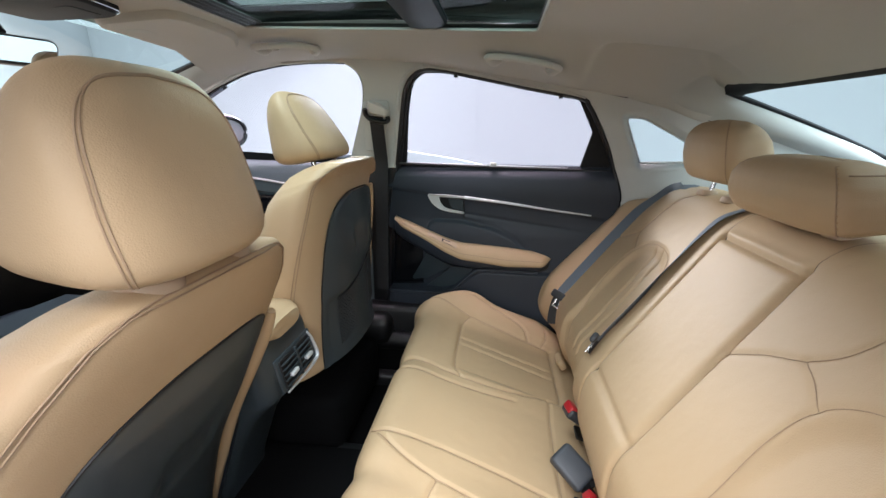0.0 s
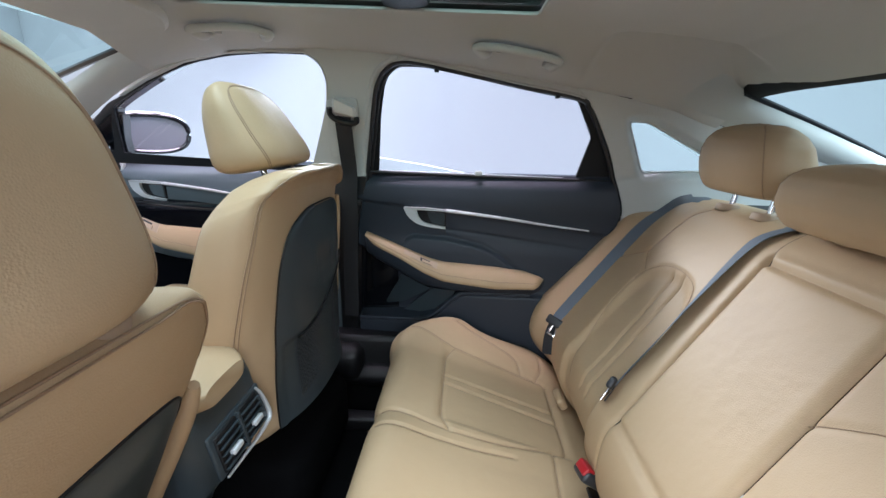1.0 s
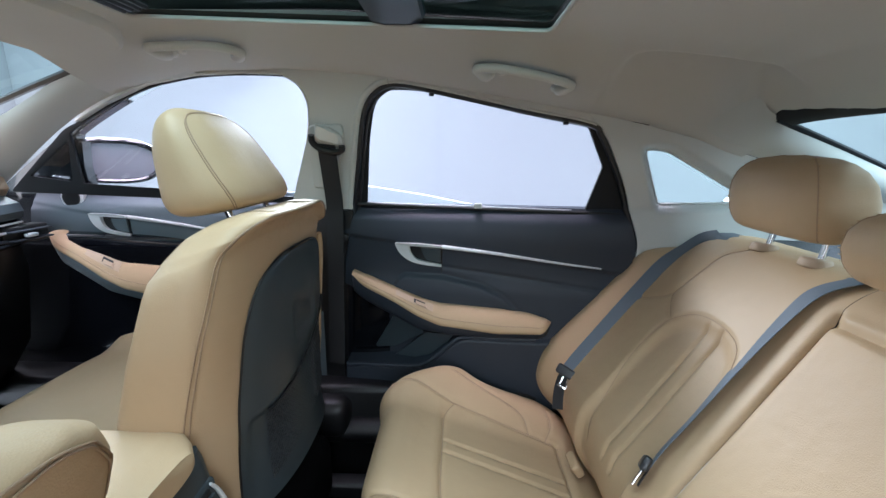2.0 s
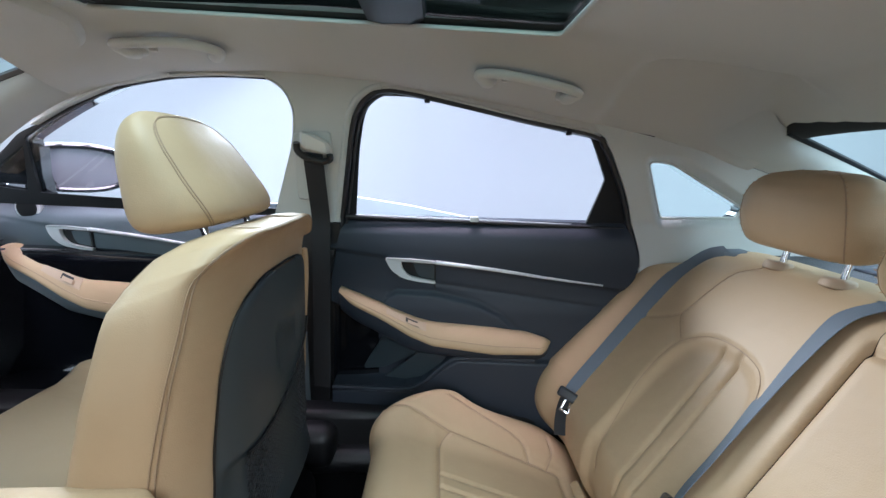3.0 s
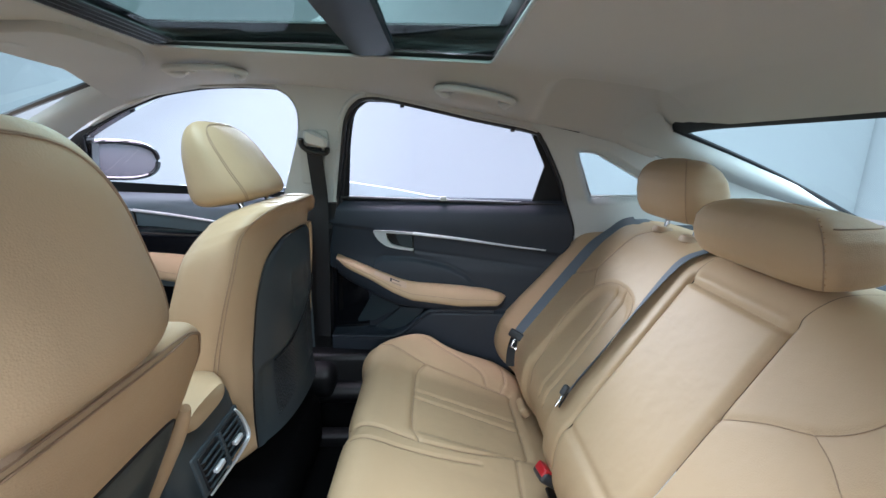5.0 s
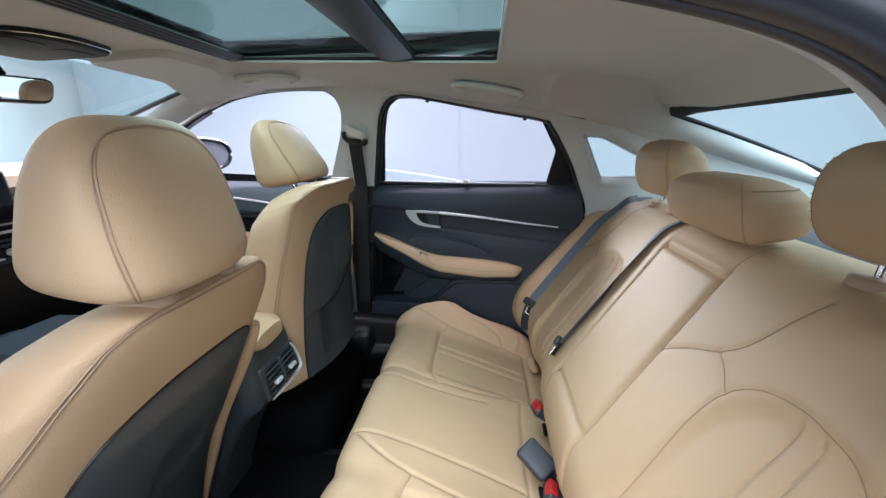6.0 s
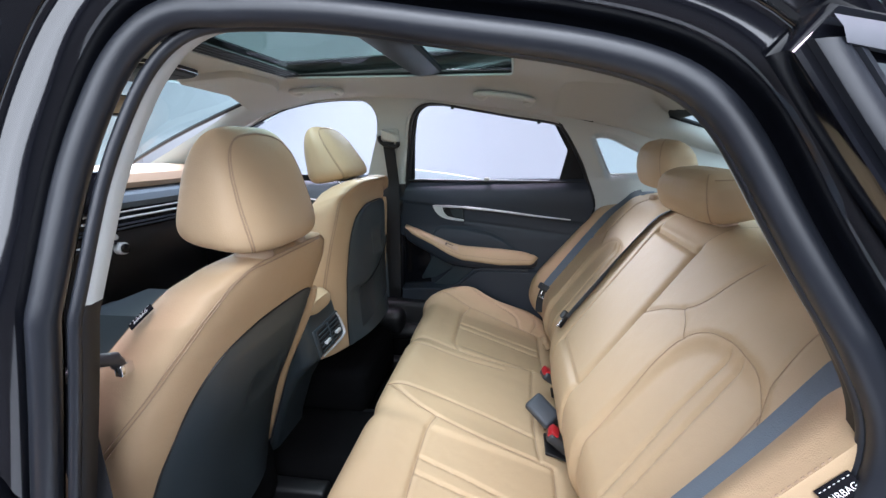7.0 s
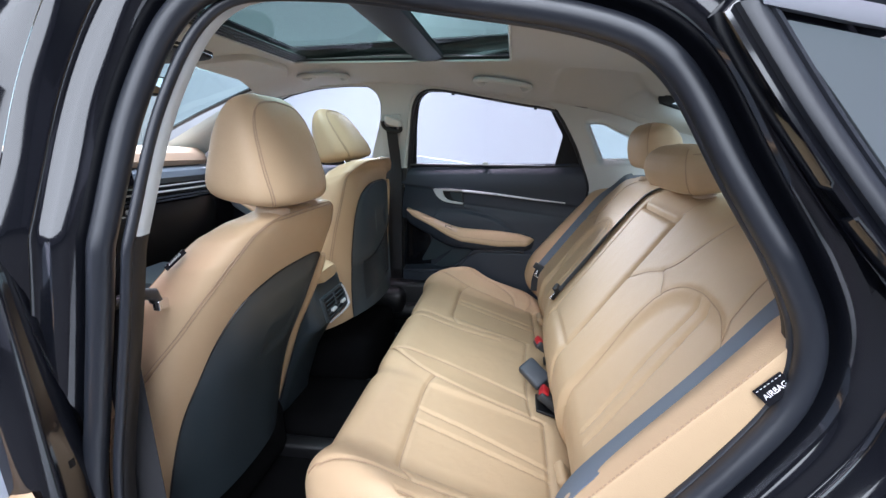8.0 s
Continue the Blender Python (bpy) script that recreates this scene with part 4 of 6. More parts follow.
def dashboard():
    d = root("dashboard", -1.35, CY, 0.5, "dashboard with tan padded top, dark lower half and silver line", "dashboard")
    y0, y1 = CY - 0.70, CY + 0.70

    def run(name, prof, mat, label="", a=y0, b=y1):
        ys = np.linspace(a, b, 15)
        rings = [[(x + 0.10 * ((y - CY) / 0.7) ** 4 * -1, y, z - 0.01 * ((y - CY) / 0.7) ** 2) for x, z in prof] for y in ys]
        v, f = loft(rings)
        return data_part(name, v, f, mat, d, label, 35)
    run("top_pad", [(-1.85, 1.03), (-1.80, 1.075), (-1.55, 1.125), (-1.38, 1.137), (-1.29, 1.130), (-1.255, 1.105), (-1.245, 1.075), (-1.26, 1.055), (-1.5, 1.04)], TAN_SOFT, "tan padded top")
    run("middle_pad", [(-1.5, 1.05), (-1.262, 1.052), (-1.225, 1.035), (-1.215, 1.012), (-1.225, 0.992), (-1.5, 0.98)], SLATE, "slate middle band")
    run("vent_band", [(-1.5, 0.985), (-1.235, 0.988), (-1.222, 0.975), (-1.222, 0.925), (-1.235, 0.915), (-1.5, 0.915)], GLOSS_BLACK, "gloss black vent band")
    run("lower_panel", [(-1.5, 0.92), (-1.25, 0.912), (-1.235, 0.85), (-1.28, 0.62), (-1.4, 0.45), (-1.6, 0.45)], BLACK, "black lower panel")
    for z, mat, r in ((0.983, SILVER, 0.003), (0.962, SILVER, 0.004), (0.94, CHARCOAL, 0.004), (0.928, CHARCOAL, 0.004)):
        v, f = tube([(-1.222 - 0.10 * ((y - CY) / 0.7) ** 4 + 0.004, y, z - 0.01 * ((y - CY) / 0.7) ** 2) for y in np.linspace(y0 + 0.02, y1 - 0.02, 17)], r, 6)
        data_part("trim_line", v, f, mat, d)
    part("vent_opening", rounded_box(-1.295, 1.44, 0.943, 0.05, 0.13, 0.048, 0.008), BLACK, d, "black corner vent")
    for k in (-1, 1):
        part("vent_vane", rounded_box(-1.262, 1.44, 0.943 + 0.012 * k, 0.02, 0.115, 0.005, 0.002), CHARCOAL, d)
    part("vent_tab", rounded_box(-1.25, 1.43, 0.943, 0.014, 0.03, 0.010, 0.002), SILVER, d)
    # centre stack
    for k in range(4):
        part("control_key", rounded_box(-1.226, 0.70 + 0.062 * k, 0.885, 0.014, 0.05, 0.012, 0.003), CHARCOAL, d)
    part("bright_key", rounded_box(-1.222, 0.83, 0.892, 0.014, 0.10, 0.005, 0.002), SILVER, d)
    turn = Matrix.Rotation(radians(90), 4, "Y")
    part("knob_ring", cylinder(-1.222, 0.925, 0.862, 0.021, 0.026, turn, 32, bevel=0.003), SILVER, d, "silver knob ring")
    part("knob_face", cylinder(-1.216, 0.925, 0.862, 0.016, 0.028, turn, 32, bevel=0.003), GLOSS_BLACK, d)
    part("volume_knob", cylinder(-1.222, 0.905, 0.905, 0.010, 0.02, turn, 24, bevel=0.002), SILVER, d)
    s = root("display_screen", -1.2, 0.70, 1.0, "black wide display screen on the dashboard", "screen")
    part("screen_body", rounded_box(-1.215, 0.66, 1.055, 0.022, 0.54, 0.135, 0.008, Matrix.Rotation(radians(-8), 4, "Y")), BLACK, s)
    part("screen_glass", rounded_box(-1.2035, 0.66, 1.057, 0.004, 0.52, 0.122, 0.0015, Matrix.Rotation(radians(-8), 4, "Y")), SCREEN, s)


dashboard()


def door_mirror():
    m = root("door_mirror", -1.2, 1.72, 1.1, "silver grey outside door mirror with black rim", "door mirror")
    c = Vector((-1.20, 1.70, 1.138))
    outline = [(c.x + 0.122 * math.copysign(abs(math.cos(a)) ** 0.8, math.cos(a)) + 0.012 * math.sin(a), c.z + 0.066 * math.copysign(abs(math.sin(a)) ** 0.75, math.sin(a)) + 0.015 * math.cos(a) * -0.6) for a in np.linspace(0, 2 * math.pi, 48, endpoint=False)]
    # housing bulges away to the front; the glass faces back and in
    tilt = Matrix.Rotation(radians(38), 3, "Z")

    def place(x, z, d, s=1.0):
        q = tilt @ Vector(((x - c.x) * s, d, (z - c.z) * s))
        return c + q
    rings = [[place(x, z, d, s) for x, z in outline] for d, s in ((0.0, 1.0), (0.02, 1.03), (0.05, 0.97), (0.08, 0.82), (0.10, 0.5))]
    v, f = loft(rings)
    data_part("housing", v, f, MIRROR_SHELL, m)
    v, f = tube([place(x, z, -0.002, 0.985) for x, z in outline], 0.009, 8, True)
    data_part("rim", v, f, GLOSS_BLACK, m, "gloss black rim")
    verts = [place(x, z, 0.004, 0.95) for x, z in outline] + [place(x, z, 0.012, 0.95) for x, z in outline]
    n = len(outline)
    data_part("mirror_glass", verts, [tuple(range(n)), tuple(range(2 * n - 1, n - 1, -1))] + [(i, (i + 1) % n, n + (i + 1) % n, n + i) for i in range(n)], MIRROR, m)
    v, f = tube([(-1.27, 1.625, 1.085), (-1.27, 1.66, 1.09), (-1.25, 1.70, 1.10)], [0.026, 0.024, 0.02], 10)
    data_part("arm", v, f, GLOSS_BLACK, m)


MIRROR_SHELL = material("silver_mirror_shell", (0.35, 0.36, 0.40), 0.25, metal=0.6, vary=0.05, coat=0.5)
door_mirror()


# ---------------------------------------------------------------- cabin floor
def cabin_floor():
    ys = np.linspace(0.16, 1.44, 60)
    prof = lambda y: 0.24 + 0.085 * float(ease(0.20, 0.10, abs(y - CY))) + 0.12 * float(ease(0.56, 0.64, abs(y - CY)))
    rows = [[(x, y, prof(y) + (0.08 * float(ease(-0.30, -0.22, x))) + 0.05 * float(ease(-0.62, -0.70, x))) for y in ys] for x in np.linspace(-1.6, 0.28, 70)]
    v, f = loft(rows, False, False)
    v2 = [(x, y, z - 0.03) for x, y, z in v]
    n = len(v)
    ob = data_part("cabin_floor", v + v2, [tuple(reversed(q)) for q in f] + [tuple(n + i for i in q) for q in f], CARPET)
    tagged(ob, "black carpeted car floor with a centre tunnel", "car floor", kind="structure")
    sill = root("door_sill", -0.2, 1.43, 0.33, "dark plastic scuff plate along the door sill", "sill trim", kind="structure")
    part("sill_cover", rounded_box(-0.45, 1.435, 0.37, 1.7, 0.10, 0.07, 0.03), BLACK, sill)
    part("pillar_foot", rounded_box(-0.46, 1.42, 0.42, 0.16, 0.10, 0.12, 0.035), BLACK, sill)
    part("rocker", rounded_box(-0.55, 1.50, 0.33, 2.1, 0.14, 0.34, 0.02), BLACK, sill)
    bulk = data_part("luggage_bulkhead", [(x, y, z) for x in (0.72, 0.76) for y in (0.12, 1.46) for z in (0.2, 0.95)],
                     [(0, 1, 3, 2), (4, 6, 7, 5), (0, 4, 5, 1), (2, 3, 7, 6), (1, 5, 7, 3), (0, 2, 6, 4)], BLACK)
    tagged(bulk, "black bulkhead behind the rear bench", "bulkhead", kind="structure")
    mat_ = root("floor_mat", -0.42, 0.45, 0.25, "black carpet mat in the rear footwell", "floor mat")
    part("mat", rounded_box(-0.42, 0.46, 0.256, 0.34, 0.40, 0.016, 0.006), CARPET, mat_)
    copy_thing(mat_, Matrix.Translation((-0.42, 1.13, 0.25)))


cabin_floor()


# ---------------------------------------------------------------- front seats
def super_ring(cx, cy, z, a, b, power, n=56, tilt=0.0):
    out = []
    for k in range(n):
        t = 2 * math.pi * k / n
        c, s = math.cos(t), math.sin(t)
        x = a * math.copysign(abs(c) ** (2 / power), c)
        y = b * math.copysign(abs(s) ** (2 / power), s)
        out.append((cx + x, cy + y, z + tilt * x))
    return out


SEAT_Y = 0.41
Z_KEY = [0.40, 0.55, 0.70, 0.80, 0.88, 0.94, 0.98, 0.999, 1.010]
HALF_W = [0.235, 0.25, 0.255, 0.25, 0.236, 0.213, 0.182, 0.150, 0.105]
HALF_D = [0.130, 0.122, 0.110, 0.099, 0.088, 0.077, 0.066, 0.052, 0.030]


CURVE = smooth_line([(-0.535, 0.36), (-0.520, 0.45), (-0.496, 0.552), (-0.464, 0.651), (-0.418, 0.746), (-0.352, 0.872), (-0.318, 0.940), (-0.302, 0.978), (-0.297, 0.998), (-0.303, 1.007), (-0.318, 1.014)], 8)
BACK_X, BACK_Z = CURVE[:, 0], CURVE[:, 1]


def seat_back_x(z):
    return float(np.interp(z, BACK_Z, BACK_X))


def back_point(y, z, out=0.0):
    """A point on the rear face of the front seat's backrest."""
    w, d = np.interp(z, Z_KEY, HALF_W), np.interp(z, Z_KEY, HALF_D)
    u = min(0.999, abs(y) / w)
    x = d * (1 - u ** 3.4) ** (1 / 3.4)
    return Vector((seat_back_x(z) - d + x + out * 0.9, SEAT_Y + y, z - out * 0.42))


def side_point(z, u, near=True):
    """A point on the flank: u runs from the rear (0) to the front (1)."""
    w, d = np.interp(z, Z_KEY, HALF_W), np.interp(z, Z_KEY, HALF_D)
    a = math.pi * (0.12 + 0.76 * u)
    c, s = math.cos(a), math.sin(a)
    x = d * math.copysign(abs(c) ** (2 / 3.4), c)
    y = w * abs(s) ** (2 / 3.4)
    return Vector((seat_back_x(z) - d + x, SEAT_Y + (-y if near else y), z))


def outward(p, q, r):
    """Push a flank point a little out from the seat's axis."""
    v = Vector((p.x - (seat_back_x(p.z) - np.interp(p.z, Z_KEY, HALF_D)), p.y - SEAT_Y, 0))
    return p + v.normalized() * r


SEAM_LINE = smooth_line([(0.0, 47), (0.12, 49), (0.33, 51.5), (0.5, 51), (0.62, 50), (0.74, 46), (0.83, 38), (0.89, 25), (0.925, 0)], 6)


def pocket_lip(y):
    """Height of the hard shell's lower lip, rising towards the door."""
    return 0.628 + 0.105 * max(0.0, (y + 0.13) / 0.29) ** 1.6


def front_seat(label, upright, shift, head_upright=0.0, head_shift=(0, 0, 0), deep=0.0, crown=1.0, pocket=False, slope=-0.06, top_depth=(1, 0.6, 0.3, 0)):
    """One seat, built in the driver's place; upright: degrees by which the backrest stands steeper; then shifted."""
    s = root("car_front_seat", -0.45, SEAT_Y, 0.28, label, "car seat", "front seats")
    zs = np.concatenate([np.linspace(0.40, 0.9, 30), np.linspace(0.91, 1.010, 30)])
    rings = []
    for z in zs:
        w, d = float(np.interp(z, Z_KEY, HALF_W)), float(np.interp(z, Z_KEY, HALF_D))
        rings.append(super_ring(seat_back_x(z) - d, SEAT_Y, z, d, w, 3.4, 96))
    rings.append(super_ring(seat_back_x(1.013) - 0.02, SEAT_Y, 1.0125, 0.008, 0.06, 2.5, 96))
    v, f = loft(rings)
    back = data_part("backrest", v, f, TAN, s, "tan leather backrest", 80)
    # dark back panel with a domed top, and its lower net pocket
    half_line = [(0.195, 0.40), (0.193, 0.53), (0.189, 0.625), (0.181, 0.705), (0.168, 0.80), (0.135, 0.857), (0.072, 0.882)]
    far_line = [(0.178, 0.40), (0.177, 0.53), (0.176, 0.625), (0.177, 0.72), (0.177, 0.81), (0.163, 0.862), (0.10, 0.885)]
    if pocket:
        half_line = [(y, z - 0.026 * float(ease(0.62, 0.86, z))) for y, z in half_line]
        far_line = [(y + 0.012, z - 0.026 * float(ease(0.62, 0.86, z))) for y, z in far_line]
    outline = [(-y, z) for y, z in half_line] + [(0.0, 0.862 if pocket else 0.888)] + far_line[::-1]
    edge = smooth_line(outline, 5)
    nz = 64
    lo, hi = 0.40, 0.8612 if pocket else 0.8872
    rows = []
    for i in range(nz):
        z = lo + (hi - lo) * (1 - (1 - i / (nz - 1)) ** 1.5)
        k = int(np.argmax(edge[:, 1]))
        left, right = edge[:k + 1], edge[k:][::-1]
        h0 = float(np.interp(z, left[:, 1], left[:, 0]))
        h1 = float(np.interp(z, right[:, 1], right[:, 0]))
        row = []
        for j in range(45):
            u = -1 + 2 * j / 44
            y = h0 + (h1 - h0) * (u + 1) / 2
            dome = (1 - abs(u) ** 2.2) * float(ease(hi, hi - 0.16, z))
            bulge = 0.004 + 0.006 * (1 - abs(u) ** 10) + 0.020 * dome
            if not pocket:
                bulge = 0.0015 + 0.0085 * (1 - abs(u) ** 6) * float(ease(hi, hi - 0.05, z)) + 0.018 * dome
            # the hard shell ends in a lip over the net pocket
            if pocket:
                bulge -= 0.007 * float(ease(pocket_lip(y) + 0.010, pocket_lip(y), z)) * float(ease(0.97, 0.90, abs(u)))
            # a shallow thumb hollow at mid height
            bulge -= 0.005 * float(ease(0.06, 0.045, abs(y - 0.01))) * float(ease(0.70, 0.725, z)) * float(ease(0.79, 0.745, z))
            row.append(back_point(y, z, bulge))
        rows.append(row)
    v, f = loft(rows, False, False)
    panel = data_part("back_panel", v, f, PANEL, s, "dark slate plastic back panel", 60)
    roll = smooth_line([(0.215, 0.42), (0.212, 0.53), (0.208, 0.64), (0.206, 0.74), (0.204, 0.80), (0.200, 0.84), (0.194, 0.86)], 6)
    nr = len(roll)
    v, f = tube([back_point(y, z, 0.006) for y, z in roll], [0.004 + (0.007 if pocket else 0.013) * math.sin(math.pi * (0.06 + 0.9 * i / nr)) for i in range(nr)], 12)
    data_part("side_roll", v, f, TAN, back)
    v, f = tube([back_point(y, z, 0.003 if pocket else 0.001) for y, z in edge], 0.0020, 6)
    data_part("panel_edge", v, f, BLACK, panel)
    if pocket:
        # woven net: wavy strands that meet their neighbours
        verts, faces = [], []
        for i in range(56):
            y0 = -0.140 + 0.290 * i / 55
            line = [back_point(y0 + (-1) ** i * 0.0022 * math.sin(2 * math.pi * z / 0.013), z, 0.012 + 0.010 * (1 - abs(y0 / 0.17) ** 2.2)) for z in np.linspace(0.45 + 0.05 * max(0, (y0 + 0.14) / 0.29), pocket_lip(y0), 95)]
            v, f = tube(line, 0.0011, 4, up=(1, 0, 0.3))
            faces += [tuple(len(verts) + k for k in q) for q in f]
            verts += list(v)
        data_part("pocket_net", verts, faces, NET, panel, "black woven pocket net")
        v, f = tube([back_point(y, pocket_lip(y) + 0.003, 0.016 + 0.012 * (1 - abs(y / 0.17) ** 2.2)) for y in np.linspace(-0.142, 0.152, 24)], 0.003, 8)
        data_part("net_hem", v, f, BLACK, panel)
    # seams
    def round_point(ang, z):
        w, d = float(np.interp(z, Z_KEY, HALF_W)) + 0.0008, float(np.interp(z, Z_KEY, HALF_D)) + 0.0008
        c, sn = math.cos(radians(ang)), math.sin(radians(ang))
        return Vector((seat_back_x(z) - d + 0.0012 + d * math.copysign(abs(c) ** (2 / 3.4), c), SEAT_Y + w * math.copysign(abs(sn) ** (2 / 3.4), sn), z))
    front_u = lambda z: float(np.interp(z, [0.42, 0.8, 0.975], [0.88, 0.82, 0.74]))
    path = smooth_line([(80, 0.42), (76, 0.60), (70, 0.735), (61, 0.844), (55, 0.935), (50, 0.972), (44, 0.991), (34, 0.998), (18, 0.9995), (0, 1.0)] if pocket else [(101, 0.42), (92, 0.60), (83, 0.735), (66.6, 0.844), (55, 0.935), (50, 0.972), (44, 0.991), (34, 0.998), (18, 0.9995), (0, 1.0)], 8)
    for gap in (-1, 1):
        half = [(ang + gap * 2.0 * float(ease(20, 60, ang)), z + gap * 0.0030 * float(ease(60, 20, ang))) for ang, z in path]
        line = [round_point(-ang, z) for ang, z in half] + [round_point(ang, z) for ang, z in half[-2::-1]]
        v, f = tube(line, 0.0011, 6)
        data_part("seam", v, f, TAN_DARK, back)
    for near in (True, False):
        v, f = tube([outward(side_point(z, front_u(z), near), 0, 0.0004) for z in np.linspace(0.42, 0.975, 40)], 0.0012, 6)
        data_part("seam", v, f, TAN_DARK, back)
    # seat cushion, mostly hidden, and its dark base
    rings = []
    for i, x in enumerate(np.linspace(-1.10, -0.66, 22)):
        u = i / 21
        k = math.sqrt(max(0.02, 1 - (2 * u - 1) ** 8))
        ring = []
        for q in super_ring(0, 0, 0, 0.075 * k, 0.255 * (0.9 + 0.1 * k), 3.2, 40):
            lift = 0.035 * float(ease(0.15, 0.24, abs(q[1])))
            ring.append((x, SEAT_Y + q[1], 0.53 - 0.06 * u + q[0] + (lift if q[0] > 0 else 0)))
        rings.append(ring)
    v, f = loft(rings)
    data_part("cushion", v, f, TAN, s, "tan leather cushion", 60)
    part("base", rounded_box(-0.74, SEAT_Y, 0.36, 0.44, 0.40, 0.18, 0.04), CARPET, s, "black seat base")
    for y in (-0.19, 0.19):
        part("rail", rounded_box(-0.70, SEAT_Y + y, 0.278, 0.62, 0.05, 0.05, 0.01), BLACK, s)
    # headrest: narrower and shallower towards the top, its underside dropping to the front
    us = (1 - np.cos(np.linspace(0, math.pi, 56))) / 2
    rings = []
    for u in us:
        w = 2 * u - 1
        k = max(1e-4, 1 - abs(w) ** (2.58 if w > 0 else 4.6)) ** (1 / (2.58 if w > 0 else 4.6))
        rings.append(super_ring(-0.3675, SEAT_Y, 1.119 + 0.0925 * w, 0.0556 * (1 - 0.496 * w) * k, 0.1337 * (1 - 0.087 * w) * k ** 0.6, 3.0, 96, 0.177 * u - 0.207 * (1 - u)))
    v, f = loft(rings)
    head = data_part("headrest", v, f, TAN, s, "tan leather headrest", 80)
    n = 96

    def on_head(u, ang):
        k = float(np.interp(u, us, np.arange(len(us))))
        a, b = rings[int(k)], rings[min(int(k) + 1, len(rings) - 1)]
        t = (ang / 360 * n) % n
        i0, ft, fk = int(t), t - int(t), k - int(k)
        pt = lambda r: Vector(r[i0 % n]).lerp(Vector(r[(i0 + 1) % n]), ft)
        return pt(a).lerp(pt(b), fk)
    for off in (-1.6, 1.6):
        ul = np.linspace(0.02, 0.925, 60)
        run = [(u - 0.003 * off * float(ease(0.7, 0.95, u)), -(float(np.interp(u, SEAM_LINE[:, 0], SEAM_LINE[:, 1])) + off * float(ease(0.97, 0.7, u)))) for u in ul]
        run = run + [(u, -ang) for u, ang in reversed(run[:-1])]
        mid = Vector((-0.375, SEAT_Y, 1.11))
        line = [p + (p - mid).normalized() * 0.0003 for p in (on_head(u, ang) for u, ang in run)]
        v, f = tube(line, 0.0011, 6)
        data_part("seam", v, f, TAN_DARK, head)
    for y in (-0.072, 0.072 if head_upright else 0.038):
        part("post", cylinder(-0.352, SEAT_Y + y, 1.015, 0.006, 0.09, None, 16), CHROME, s, "chrome post")
        wide = 1.0 if head_upright else 1.2
        part("post_collar", cylinder(-0.328, SEAT_Y + y, 1.010, 0.027 * wide, 0.016, Matrix.Rotation(radians(6), 4, "Y"), 32, 0.022 * wide, 0.005), TAN_SOFT, s, "tan plastic collar")
    pivot = Matrix.Translation((-0.52, 0, 0.47))
    swing = pivot @ Matrix.Rotation(radians(-upright), 4, "Y") @ pivot.inverted()
    head_swing = Matrix.Translation(Vector(head_shift) - Vector(shift)) @ pivot @ Matrix.Rotation(radians(-head_upright), 4, "Y") @ pivot.inverted() if head_upright else swing
    if not head_upright:
        mid = Vector((-0.3675, SEAT_Y, 1.119))
        head_fit = Matrix.Translation(mid + Vector((0.024, -0.037, -0.002))) @ Matrix.Diagonal((1.087, 0.871, 0.974, 1)) @ Matrix.Translation(-mid)
    for ob in s.children_recursive:
        kind = ob.name.split(".")[0]
        if kind in ("base", "rail"):
            ob.data.transform(Matrix.Translation((0, 0, -shift[2])))
        if kind in ("cushion", "base", "rail"):
            continue
        if not head_upright and (kind == "headrest" or (kind == "seam" and ob.parent == head)):
            ob.data.transform(head_fit)
        if kind in ("headrest", "post") or (kind == "seam" and ob.parent == head):
            ob.data.transform(head_swing)
            continue
        # the crown falls away to the front; the lower back is thicker
        for vert in ob.data.vertices:
            x, y, z = vert.co
            dep = seat_back_x(z) - x
            x = x - dep * deep * float(np.interp(z, [0.4, 0.8, 0.9, 1.0], top_depth))
            z2 = z if z < 0.9 else 0.9 + (z - 0.9) * crown
            if pocket and z < 0.62:
                z2 = 0.62 - (0.62 - z) * 0.70
            edge_drop = 0.016 * max(0.0, 1 - dep / 0.05) ** 2 * float(ease(0.93, 1.0, z)) if slope > 0 else 0.0
            shoulder = (0.035 if y > SEAT_Y else 0.006) * float(ease(0.085, 0.225, abs(y - SEAT_Y))) * float(ease(0.86, 0.95, z)) if slope > 0 else 0.0
            vert.co = (x, y, z2 + slope * max(0, dep - 0.01) * float(ease(0.86, 1.01, z)) - edge_drop - shoulder)
        ob.data.transform(swing)
    s.matrix_basis = Matrix.Translation(shift) @ s.matrix_basis
    return s


def net_material():
    m = material("black_pocket_net", (0.015, 0.017, 0.020), 0.6, vary=0.1)
    nt = m.node_tree
    b, tc = nt.nodes["Principled BSDF"], nt.nodes["Texture Coordinate"]
    ch, mp = nt.nodes.new("ShaderNodeTexVoronoi"), nt.nodes.new("ShaderNodeMapping")
    mp.inputs["Rotation"].default_value, mp.inputs["Scale"].default_value = (0, 0, 0), (1, 1, 1.4)
    ch.inputs["Scale"].default_value = 130
    bp = nt.nodes.new("ShaderNodeBump")
    bp.inputs["Distance"].default_value = 0.004
    nt.links.new(tc.outputs["Object"], mp.inputs[0])
    nt.links.new(mp.outputs[0], ch.inputs["Vector"])
    nt.links.new(ch.outputs["Distance"], bp.inputs["Height"])
    nt.links.new(bp.outputs[0], b.inputs["Normal"])
    return m


NET = net_material()
front_seat("tan leather driver seat with reclined back and dark panel", 0, (0, 0, 0))
front_seat("tan leather passenger seat with upright back and dark panel", 22.2, (0.1225, 0.70, 0.0974), 21.4, (0.0937, 0.70, 0.0225), 0.186, 0.40, True, 0.13, (1, 0.3, 0.2, 0.9))


